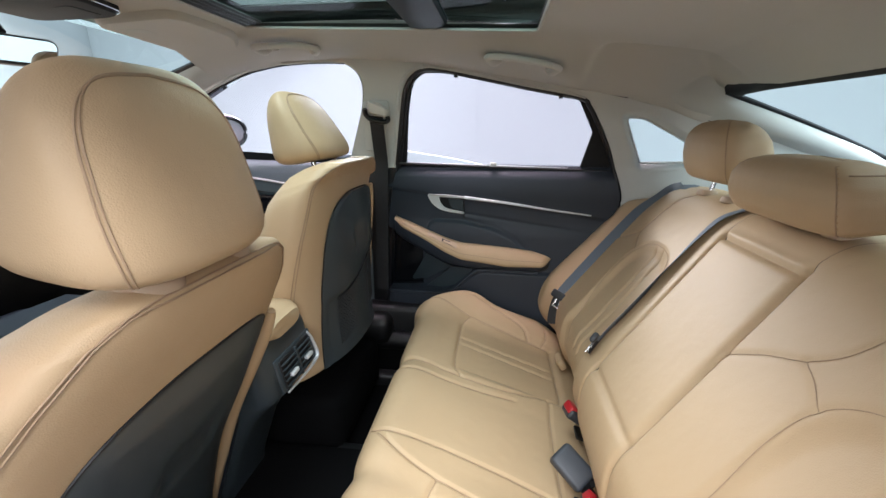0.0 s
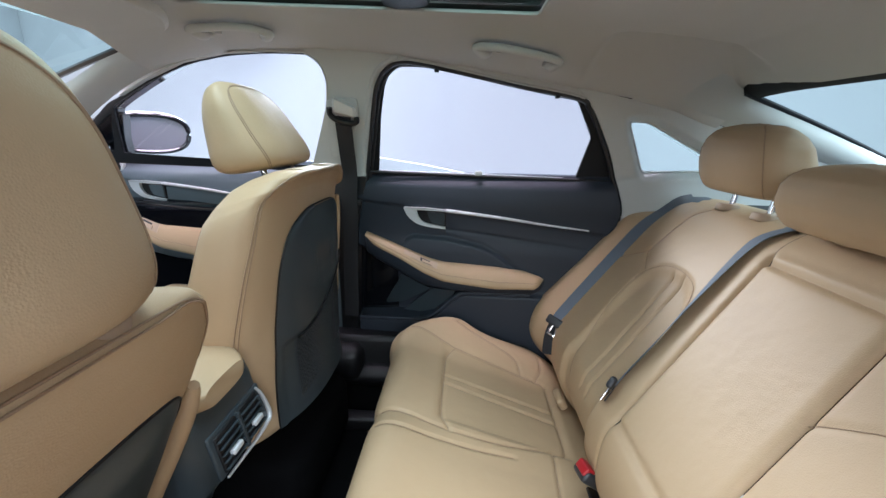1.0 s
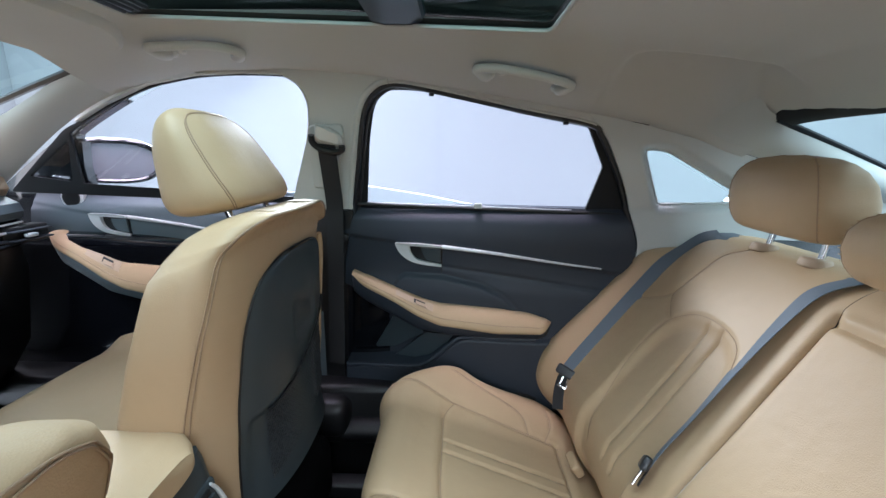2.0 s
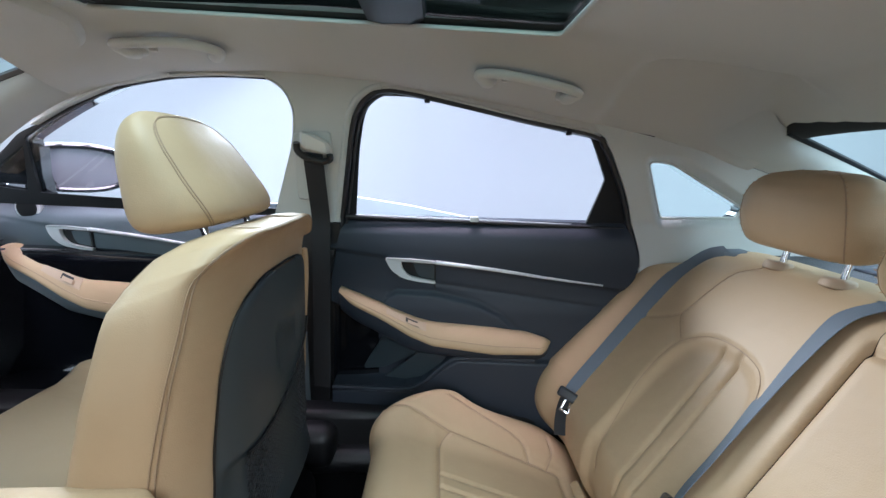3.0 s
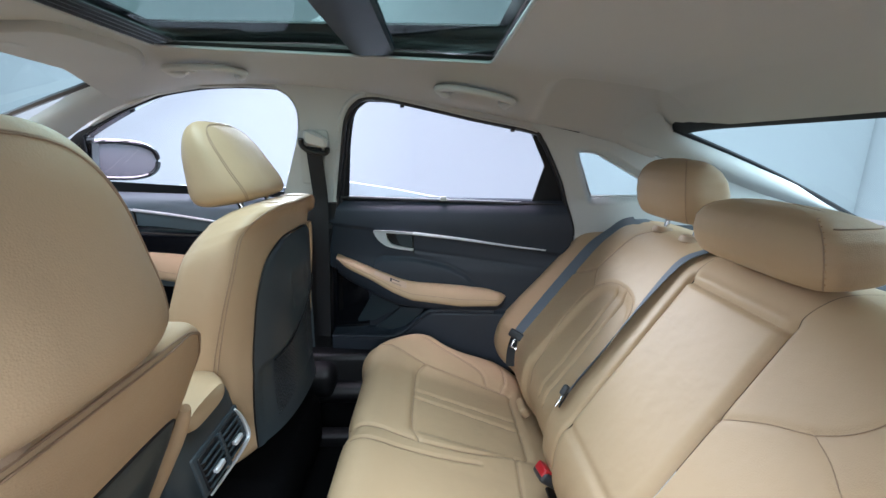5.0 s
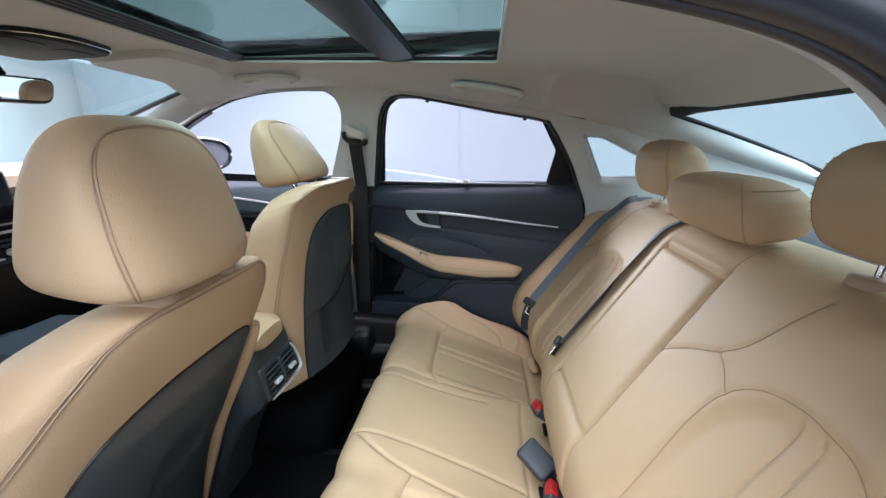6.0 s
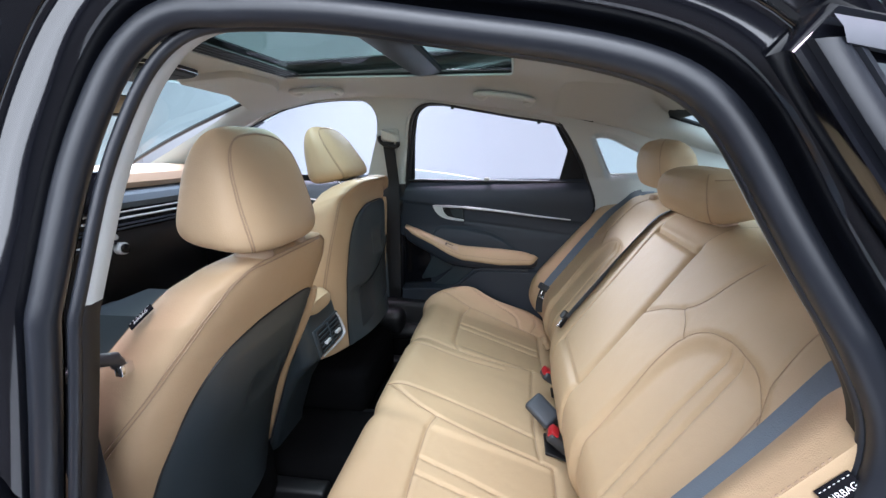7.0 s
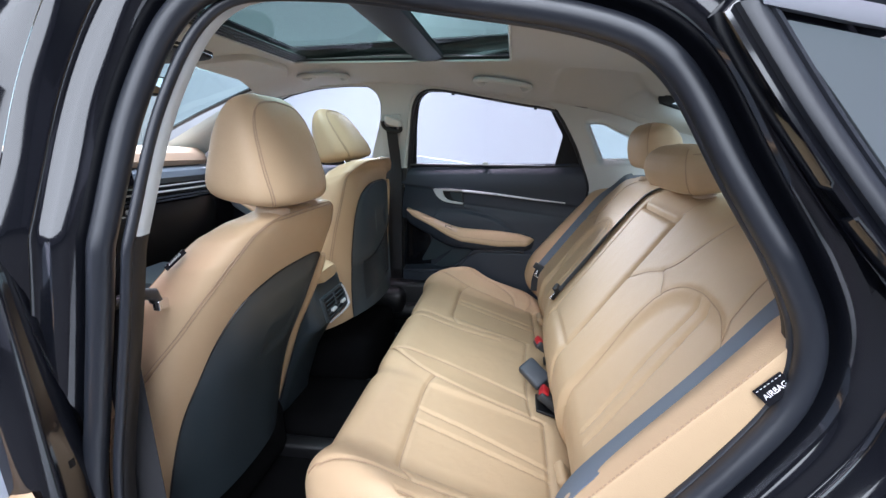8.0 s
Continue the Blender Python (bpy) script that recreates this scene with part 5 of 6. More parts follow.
def stitched_tag(name, m, sx, sz, text, size):
    t = root(name, *m.translation, "small black fabric airbag tag with white stitched word", "tag", "airbag tags")
    bm = rounded_box(0, 0, 0, sx, 0.002, sz, 0.0008)
    bmesh.ops.transform(bm, matrix=m, verts=bm.verts)
    part("cloth", bm, TAG_CLOTH, t)
    for k in range(7):
        bm = rounded_box((k - 3) * sx / 7.5, -0.0011, sz * 0.36, sx * 0.07, 0.0006, sz * 0.035, 0.0002, None, 1)
        bmesh.ops.transform(bm, matrix=m, verts=bm.verts)
        part("stitch", bm, WHITE_INK, t)
    cu = bpy.data.curves.new("tag_word", "FONT")
    cu.body, cu.size, cu.align_x, cu.align_y, cu.extrude = text, size, "CENTER", "CENTER", 0.0002
    tmp = bpy.data.objects.new("tmp", cu)
    me = bpy.data.meshes.new_from_object(tmp)
    bpy.data.objects.remove(tmp)
    me.transform(m @ Matrix.Translation((0, -0.0014, -0.06 * sz)) @ Matrix.Rotation(radians(90), 4, "X"))
    finish("word", me, WHITE_INK, t, "white stitched word")


# ---------------------------------------------------------------- centre console
def console():
    c = root("centre_console", -0.6, 0.77, 0.25, "centre console with tan lid and rear air vents", "console")
    yc = 0.768
    rings = []
    for x in np.linspace(-0.86, -0.437, 24):
        u = (x + 0.86) / 0.423
        k = 1 - 0.45 * max(0, (u - 0.84) / 0.16) ** 2.4
        rings.append([(x, yc + q[1], 0.742 + 0.010 * u + q[0]) for q in super_ring(0, 0, 0, 0.024 * (1 if u < 0.95 else 0.75), 0.102 * k, 3.2, 40)])
    v, f = loft(rings)
    data_part("lid", v, f, TAN, c, "tan leather lid", 60)
    rings = []
    for z, xr, w in ((0.24, -0.60, 0.095), (0.36, -0.575, 0.097), (0.48, -0.532, 0.100), (0.56, -0.484, 0.104), (0.60, -0.447, 0.108), (0.612, -0.432, 0.109), (0.625, -0.426, 0.110), (0.72, -0.446, 0.110), (0.738, -0.452, 0.108)):
        ring = [(-1.1, yc - w, z), *[(xr - 0.035 + 0.035 * math.sin(a), yc - w + 0.035 - 0.035 * math.cos(a), z) for a in np.linspace(0, math.pi / 2, 7)],
                *[(xr - 0.035 + 0.035 * math.cos(a), yc + w - 0.035 + 0.035 * math.sin(a), z) for a in np.linspace(0, math.pi / 2, 7)], (-1.1, yc + w, z)]
        rings.append(ring)
    v, f = loft(rings)
    data_part("body", v, f, PANEL, c, "dark plastic body", 40)
    part("side_cover", rounded_box(-0.64, yc - 0.104, 0.50, 0.20, 0.014, 0.26, 0.005, Matrix.Rotation(radians(20), 4, "Y")), CHARCOAL, c)
    lean = Matrix.Rotation(radians(-12), 4, "Y")

    def vx(z):
        return -0.426 - (z - 0.625) * 0.21
    vent = part("vent_frame", rounded_box(vx(0.657) - 0.001, 0.780, 0.657, 0.010, 0.158, 0.076, 0.004, lean), PANEL, c, "slate vent surround")
    for y in (0.742, 0.811):
        part("vent_hollow", rounded_box(vx(0.657) + 0.003, y, 0.657, 0.010, 0.060, 0.064, 0.003, lean), BLACK, vent, "black vent opening")
        for k in range(5):
            z = 0.634 + 0.0115 * k
            part("slat", rounded_box(vx(z) + 0.009, y, z, 0.010, 0.058, 0.0026, 0.0012, Matrix.Rotation(radians(-25), 4, "Y")), PANEL, vent)
        part("vent_tab", rounded_box(vx(0.650) + 0.013, y + 0.002, 0.650, 0.010, 0.028, 0.010, 0.003, Matrix.Rotation(radians(-12), 4, "Y")), SILVER, vent, "satin silver tab")
    part("vent_divider", rounded_box(vx(0.657) + 0.006, 0.7765, 0.657, 0.012, 0.008, 0.066, 0.002, lean), PANEL, vent)
    line = smooth_line([(0.845, 0.692), (0.854, 0.675), (0.861, 0.645), (0.860, 0.628), (0.848, 0.620), (0.80, 0.617), (0.713, 0.620)], 8)
    v, f = tube([(vx(z) + 0.006, y, z) for y, z in line], [0.0022 + 0.0024 * math.sin(math.pi * i / 48) for i in range(49)], 8)
    data_part("bright_edge", v, f, SILVER, vent, "satin silver edge")
    yc = CY
    # front part with shifter surround, seen past the driver's seat
    part("front_deck", rounded_box(-1.05, yc, 0.655, 0.40, 0.20, 0.09, 0.035), CHARCOAL, c)
    part("deck_edge", rounded_box(-1.02, yc, 0.702, 0.28, 0.16, 0.008, 0.003), SILVER, c)
    part("deck_top", rounded_box(-1.02, yc, 0.707, 0.265, 0.145, 0.008, 0.003), GLOSS_BLACK, c)


console()


# ---------------------------------------------------------------- rear bench
BACK_PROFILE = smooth_line([(0.300, 0.380), (0.245, 0.435), (0.207, 0.500), (0.203, 0.555), (0.216, 0.608), (0.25, 0.652), (0.33, 0.756), (0.41, 0.860), (0.470, 0.937), (0.508, 0.973), (0.55, 0.988), (0.62, 0.985), (0.70, 0.962)], 10)
BACK_Q = np.concatenate([[0], np.cumsum(np.hypot(*np.diff(BACK_PROFILE, axis=0).T))])
BACK_TAN = np.gradient(BACK_PROFILE, axis=0)
BACK_TAN /= np.hypot(BACK_TAN[:, 0], BACK_TAN[:, 1])[:, None]


def q_of_z(z):
    k = int(np.argmax(BACK_PROFILE[:, 1]))
    return np.interp(z, BACK_PROFILE[:k, 1], BACK_Q[:k])


BENCH_NEAR, BENCH_FAR = 0.119, 1.45
ARM_IN = lambda z: 0.628 + 0.14 * (np.clip(z, 0.55, 0.95) - 0.63)
ARM_OUT = lambda z: 0.880 + 0.13 * (np.clip(z, 0.55, 0.95) - 0.63)
NEAR_ARC = [(0.466, 0.58), (0.471, 0.623), (0.480, 0.700), (0.489, 0.775), (0.480, 0.827), (0.445, 0.856), (0.393, 0.867), (0.350, 0.866), (0.304, 0.858), (0.256, 0.825), (0.235, 0.789), (0.222, 0.74), (0.212, 0.66), (0.208, 0.58)]
FAR_ARC = [(1.155, 0.56), (1.172, 0.61), (1.190, 0.67), (1.206, 0.745), (1.202, 0.811), (1.169, 0.846), (1.125, 0.861), (1.060, 0.862), (1.007, 0.848), (0.980, 0.807), (0.972, 0.74), (0.968, 0.66), (0.966, 0.58)]
BACK_SEAMS = [
    NEAR_ARC, FAR_ARC,
    [(0.655, 0.803), (0.60, 0.835), (0.548, 0.857), (0.515, 0.885), (0.495, 0.93), (0.478, 0.965)], [(0.548, 0.857), (0.515, 0.846), (0.482, 0.828)],
    [(1.36, 0.815), (1.287, 0.845), (1.254, 0.866), (1.237, 0.915), (1.222, 0.96), (1.19, 0.982)], [(1.254, 0.866), (1.235, 0.85), (1.20, 0.83)],
    [(0.262, 0.825), (0.235, 0.815), (0.205, 0.80)], [(0.225, 0.70), (0.262, 0.82), (0.276, 0.867), (0.288, 0.915), (0.288, 0.96)],
]
RIBS = [[(0.383, 0.857), (0.374, 0.755), (0.340, 0.615)], [(0.350, 0.858), (0.337, 0.77), (0.308, 0.615)], [(1.106, 0.852), (1.07, 0.58)], [(1.066, 0.857), (1.03, 0.58)]]
FINE_SEAMS = [smooth_line(s, 6) for s in BACK_SEAMS]


def inside_arc(y, z, yc, half, top):
    zz = np.maximum(0, (z - (top - 0.15)) / 0.15)
    return (np.abs(y - yc) / half) ** 3 + zz ** 3


def back_surface(y, q, out=0.0):
    """Points of the rear backrest for arrays of y and of the way up q."""
    y, q = np.asarray(y, float), np.asarray(q, float)
    px, pz = np.interp(q, BACK_Q, BACK_PROFILE[:, 0]), np.interp(q, BACK_Q, BACK_PROFILE[:, 1])
    tx, tz = np.interp(q, BACK_Q, BACK_TAN[:, 0]), np.interp(q, BACK_Q, BACK_TAN[:, 1])
    s = np.abs(y - CY)
    upright = ease(0.985, 0.90, pz) * ease(0.43, 0.56, pz)
    d = (0.034 + 0.014 * ease(0.90, 0.62, pz)) * ease(0.55, 0.64, s) * upright
        # shoulders roll back at the outer top corners
    d = d - 0.05 * ease(0.52, 0.64, s) * ease(0.88, 0.99, pz)
    fz = np.where(q < BACK_Q[int(np.argmax(BACK_PROFILE[:, 1]))], pz, 1.2)
    lev = np.minimum(inside_arc(y - 0.03 * (fz - 0.75), fz, 0.350, 0.138, 0.868), inside_arc(y - 0.05 * (fz - 0.75), fz, 1.083, 0.120, 0.862))
    d = d - 0.014 * ease(1.15, 0.55, lev)
    flat_z = np.where(fz > 1.1, 9.0, fz)
    for line in FINE_SEAMS:
        d = d - 0.0026 * np.exp(-(line_distance(y, flat_z, line) / 0.0042) ** 2)
    for line in RIBS:
        d = d - 0.0055 * np.exp(-(line_distance(y, flat_z, line) / 0.0042) ** 2)
    # centre armrest: a block with rolled edges between two deep joints
    e = np.minimum(y - ARM_IN(pz), ARM_OUT(pz) - y)
    mask = ease(0.955, 0.94, np.where(q > q_of_z(0.98), 9, pz))
    d = d + mask * (0.004 * ease(0.0, 0.02, e) - 0.007 * np.exp(-(e / 0.0045) ** 2))
    d = d - 0.009 * np.exp(-((pz - 0.934) / 0.005) ** 2) * ease(-0.004, 0.004, e) * (q < q_of_z(0.975))
    d = d - 0.007 * np.exp(-((pz - 0.632) / 0.006) ** 2) * ease(-0.002, 0.004, e)
    d = d + out
    return np.stack([px - tz * d, y, pz + tx * d], -1)


def rear_bench():
    b = root("rear_bench_seat", 0.1, CY, 0.3, "tan leather three-seat rear bench with centre armrest", "car seat")
    qs = np.linspace(0, BACK_Q[-1], 190)

    def piece(name, lo, hi, n, label, wrap_lo=False, wrap_hi=False):
        pz = np.interp(qs, BACK_Q, BACK_PROFILE[:, 1])
        grid = []
        for u in np.linspace(0, 1, n):
            ys = lo(pz) + (hi(pz) - lo(pz)) * u
            grid.append(back_surface(ys, qs))
        for flag, at, sgn in ((wrap_lo, 0, -1), (wrap_hi, -1, 1)):
            if flag:
                base = grid[at]
                extra = []
                for k in range(1, 7):
                    a = k / 6 * math.pi / 2
                    r = 0.035
                    e = base.copy()
                    e[:, 0] += r * (1 - math.cos(a)) * 1.6
                    e[:, 1] += sgn * r * math.sin(a) * 0.05
                    extra.append(e)
                e = extra[-1].copy()
                e[:, 0] += 0.12
                extra.append(e)
                grid = grid + extra if at else extra[::-1] + grid
        v = np.concatenate(grid)
        return data_part(name, v, [tuple(reversed(q)) for q in grid_faces(len(grid), len(qs))], TAN, b, label, 70)
    near = piece("backrest", lambda z: np.full(z.shape, BENCH_NEAR), lambda z: ARM_IN(z) - 0.0005, 130, "tan leather outer backrest", wrap_lo=True)
    piece("armrest", lambda z: ARM_IN(z) + 0.0005, lambda z: ARM_OUT(z) - 0.0005, 70, "folded-up tan leather centre armrest")
    far = piece("backrest", lambda z: ARM_OUT(z) + 0.0005, lambda z: np.full(z.shape, BENCH_FAR), 130, "tan leather outer backrest", wrap_hi=True)
    for i, line in enumerate(FINE_SEAMS):
        pts = back_surface(line[:, 0], q_of_z(line[:, 1]), 0.0010)
        v, f = tube(pts, 0.0006, 6)
        data_part("seam", v, f, TAN_DARK, far if line[0][0] > CY else near)
    zz = np.linspace(0.60, 0.86, 46)
    side = back_surface(np.full(zz.shape, 0.1205), q_of_z(zz), 0.0008)
    for k in range(0, 45):
        a, c = Vector(side[k]), Vector(side[k + 1])
        v, f = tube([a, a.lerp(c, 0.55)], 0.0009, 5)
        data_part("stitch", v, f, TAN_DARK, near)
    # cushion
    prof = smooth_line([(0.30, 0.385), (0.25, 0.413), (0.195, 0.437), (0.10, 0.469), (-0.10, 0.535), (-0.172, 0.561), (-0.210, 0.566), (-0.240, 0.552), (-0.256, 0.520), (-0.254, 0.46), (-0.242, 0.39), (-0.232, 0.30)], 12)
    pq = np.concatenate([[0], np.cumsum(np.hypot(*np.diff(prof, axis=0).T))])
    pt = np.gradient(prof, axis=0)
    pt /= np.hypot(pt[:, 0], pt[:, 1])[:, None]
    lines = [
        [(-0.25, 0.985), (-0.16, 0.975), (-0.08, 0.965), (0.04, 0.972), (0.155, 1.0)], [(-0.25, 0.931), (-0.137, 0.927), (-0.03, 0.933), (0.06, 0.945)],
        [(-0.24, 0.70), (-0.187, 0.694), (-0.092, 0.70), (0.02, 0.692), (0.15, 0.672)], [(-0.225, 0.69), (-0.17, 0.649), (-0.092, 0.622), (0.027, 0.598), (0.16, 0.586), (0.188, 0.582)],
        [(-0.25, 1.338), (-0.204, 1.328), (-0.163, 1.317), (-0.086, 1.302), (0.025, 1.293), (0.095, 1.286), (0.187, 1.278)],
        [(-0.25, 0.232), (-0.231, 0.230), (-0.187, 0.225), (-0.096, 0.229), (-0.005, 0.237), (0.09, 0.248), (0.187, 0.262)],
        [(-0.082, 1.300), (-0.095, 1.275), (-0.100, 1.242), (-0.100, 1.15), (-0.100, 1.044), (-0.094, 0.997), (-0.08, 0.966)],
        [(-0.092, 0.618), (-0.103, 0.56), (-0.104, 0.44), (-0.103, 0.358), (-0.100, 0.28), (-0.082, 0.231)],
        [(0.187, 0.262), (0.188, 0.43), (0.188, 0.582)], [(0.155, 1.0), (0.187, 1.012), (0.189, 1.12), (0.187, 1.278)], [(0.156, 0.588), (0.150, 0.70), (0.150, 0.85), (0.155, 1.0)],
        [(-0.16, 1.385), (-0.06, 1.375), (0.03, 1.352), (0.09, 1.325), (0.115, 1.287)], [(-0.16, 0.18), (-0.06, 0.19), (0.03, 0.213), (0.09, 0.235), (0.115, 0.25)],
        [(0.158, 1.282), (0.172, 1.322), (0.165, 1.37)],
    ]
    ribs = [[(-0.102, 0.477), (0.0, 0.466), (0.187, 0.432)], [(-0.102, 0.434), (0.0, 0.424), (0.187, 0.402)], [(-0.098, 1.174), (0.187, 1.155)], [(-0.098, 1.138), (0.187, 1.114)]]
    fine = [smooth_line(l, 6) for l in lines]

    def cushion_surface(q, y, out=0.0):
        px, pz = np.interp(q, pq, prof[:, 0]), np.interp(q, pq, prof[:, 1])
        tx, tz = np.interp(q, pq, pt[:, 0]), np.interp(q, pq, pt[:, 1])
        s = np.abs(y - CY)
        d = 0.042 * ease(0.46, 0.585, s) * ease(0.30, 0.12, px) - 0.05 * ease(0.60, 0.67, s)
        d = d - 0.006 * ease(0.20, 0.12, s) * ease(-0.2, 0.0, px) - 0.008 * np.exp(-((s - 0.19) / 0.03) ** 2) * ease(-0.05, -0.25, px)
        d = d - 0.006 * ease(-0.12, -0.09, px) * ease(0.21, 0.19, px) * ease(0.20, 0.22, s) * ease(0.53, 0.50, s)
        top = np.where(q < pq[int(np.argmax(prof[:, 1]))] + 0.04, px, 9.0)
        for l in fine:
            d = d - 0.0048 * np.exp(-(line_distance(top, y, l) / 0.0042) ** 2)
        for l in ribs:
            d = d - 0.0052 * np.exp(-(line_distance(top, y, l) / 0.0042) ** 2)
        d = d + out
        corner = 0.15 * ease(0.49, 0.66, s) ** 1.4 * ease(0.05, -0.27, px)
        return np.stack([px + tz * d + corner, y, pz - tx * d - 0.02 * ease(0.5, 0.65, s) * ease(-0.1, -0.27, px)], -1)
    qs2 = np.linspace(0, pq[-1], 190)
    grid = [cushion_surface(qs2, np.full(qs2.shape, y)) for y in np.linspace(0.15, 1.44, 320)]
    v = np.concatenate(grid)
    cush = data_part("cushion", v, grid_faces(len(grid), len(qs2)), TAN, b, "tan leather bench cushion", 70)
    k = int(np.argmax(prof[:, 1]))
    for l in fine:
        q = np.interp(-l[:, 0], -prof[:k + 40, 0], pq[:k + 40])
        v, f = tube(cushion_surface(q, l[:, 1], 0.0012), 0.0012, 6)
        data_part("seam", v, f, TAN_DARK, cush)
    # headrests
    for y, half, z0, h, dep in ((CY - 0.36, 0.128, 1.030, 0.140, 0.064), (CY, 0.154, 1.000, 0.108, 0.074), (CY + 0.33, 0.128, 1.030, 0.140, 0.064)):
        rings = []
        us = np.sin(np.linspace(0, 1, 36) * math.pi / 2)
        for u in us:
            a = dep * float(np.interp(u, [0, 0.03, 0.10, 0.25, 0.45, 0.65, 0.8, 0.9, 0.96, 1], [0.45, 0.68, 0.86, 0.97, 1.0, 0.94, 0.80, 0.60, 0.40, 0.06]))
            w = half * float(np.interp(u, [0, 0.03, 0.10, 0.25, 0.45, 0.65, 0.8, 0.9, 0.96, 1], [0.80, 0.88, 0.94, 0.99, 1.0, 0.96, 0.87, 0.74, 0.58, 0.18]))
            rings.append(super_ring((0.530 if y == CY else 0.545) - 0.02 * u, y, z0 + h * u, a, w, 4.4 if y == CY else 3.3, 64, 0.15 * (1 - u)))
        v, f = loft(rings)
        head = data_part("headrest", v, f, TAN, b, "tan leather headrest", 80)
        for side in (-1, 1):
            pos = []
            for r in rings[1:-1]:
                fr_ = [q for q in r if q[0] <= 0.545]
                fr_.sort(key=lambda q: q[1])
                ya, xa, za = [q[1] for q in fr_], [q[0] for q in fr_], [q[2] for q in fr_]
                w = (max(ya) - y) * (0.93 if y == CY else 0.86)
                pos.append(Vector((float(np.interp(y + side * w, ya, xa)) - 0.0004, y + side * w, float(np.interp(y + side * w, ya, za)))))
            v, f = tube(pos, 0.0011, 6)
            data_part("seam", v, f, TAN_DARK, head)
            for k in range(3, len(pos) - 6, 2):
                for o in (-1, 1):
                    bm = rounded_box(pos[k].x - 0.0004, pos[k].y + o * 0.003, pos[k].z, 0.0012, 0.0035, 0.0012, 0.0004, None, 1)
                    part("stitch", bm, THREAD, head)
        if y == CY:
            r = rings[int(np.argmin(np.abs(us - 0.80)))]
            fr_ = sorted((q for q in r if q[1] < y - half * 0.72 and 0.478 < q[0] < 0.57), key=lambda q: q[0])
            lane = [Vector(q) + Vector((0, -0.0004, 0.0004)) for q in fr_]
            v, f = tube(lane, 0.0011, 6)
            data_part("seam", v, f, TAN_DARK, head)
            for a, c in zip(smooth_line(lane, 3)[:-1], smooth_line(lane, 3)[1:]):
                a, c = Vector(a), Vector(c)
                v, f = tube([a + Vector((0, -0.0012, -0.003)), a.lerp(c, 0.55) + Vector((0, -0.0012, -0.003))], 0.0008, 5)
                data_part("stitch", v, f, TAN_DARK, head)
        for dy in (-0.062, 0.062):
            part("post", cylinder(0.553, y + dy, 1.005, 0.006, 0.075, Matrix.Rotation(radians(10), 4, "Y"), 16), CHROME, head, "chrome post")
            part("post_collar", cylinder(0.543, y + dy, 0.989, 0.026, 0.016, Matrix.Rotation(radians(6), 4, "Y"), 32, 0.022, 0.004), TAN_SOFT, b, "tan plastic collar")
    return cushion_surface


cushion_surface = rear_bench()


# ---------------------------------------------------------------- belts and buckles
def bench_belt(label, line, tongue_at, across=(0, 1, 0), across_low=None):
    p0 = back_surface(np.array([line[-1][0]]), q_of_z(np.array([line[-1][1]])))[0]
    belt = root("rear_seat_belt", *p0, label, "seat belt", "seat belts")
    l = smooth_line(line, 8)
    pts = back_surface(l[:, 0], q_of_z(l[:, 1]), 0.0035)
    for _ in range(10):
        pts[1:-1] = (pts[:-2] + 2 * pts[1:-1] + pts[2:]) / 4
    pts = [Vector(p) for p in pts]
    start = pts[0]
    pts = [start + Vector((0.10, 0.02 * (1 if start.y < CY else -1), -0.012)), start + Vector((0.04, 0.005, 0.002))] + pts
    k = int(len(pts) * tongue_at)
    low = Vector(across_low or across)
    turn = [Vector(across).lerp(low, float(ease(0.25, 0.8, i / k))) for i in range(k + 1)]
    v, f = ribbon(pts[:k + 1], turn, 0.047, 0.0016)
    data_part("webbing", v, f, WEBBING, belt, "grey blue woven webbing")
    if k < len(pts) - 2:
        v, f = ribbon(pts[k:], [low] * (len(pts) - k), 0.046, 0.0016)
        data_part("lap_webbing", v, f, WEB_BLACK, belt, "black lap webbing")
    c = pts[k]
    t = (pts[min(k + 1, len(pts) - 1)] - pts[k - 1]).normalized()
    yk, zk = np.array([c.y]), np.array([c.z])
    here, beside = (Vector(back_surface(yk + d, q_of_z(zk))[0]) for d in (0.0, 0.012))
    side = low.normalized() if across_low else (beside - here).normalized()
    side = (side - t * side.dot(t)).normalized()
    nrm = t.cross(side).normalized()
    if nrm.x > 0:
        nrm = -nrm
    m = Matrix((side, -t, nrm)).transposed().to_4x4()
    m.translation = c + nrm * 0.006
    bm = rounded_box(0, 0, 0.002, 0.068, 0.026, 0.014, 0.006)
    bmesh.ops.transform(bm, matrix=m, verts=bm.verts)
    part("tongue_grip", bm, BUCKLE, belt, "dark plastic tongue grip")
    for x in (-0.009, 0.009):
        bm = rounded_box(x, -0.024, 0.001, 0.006, 0.030, 0.003, 0.001)
        bmesh.ops.transform(bm, matrix=m, verts=bm.verts)
        part("tongue_plate", bm, CHROME, belt, "bright metal tongue")
    bm = rounded_box(0, -0.038, 0.001, 0.024, 0.006, 0.003, 0.001)
    bmesh.ops.transform(bm, matrix=m, verts=bm.verts)
    part("tongue_plate", bm, CHROME, belt)


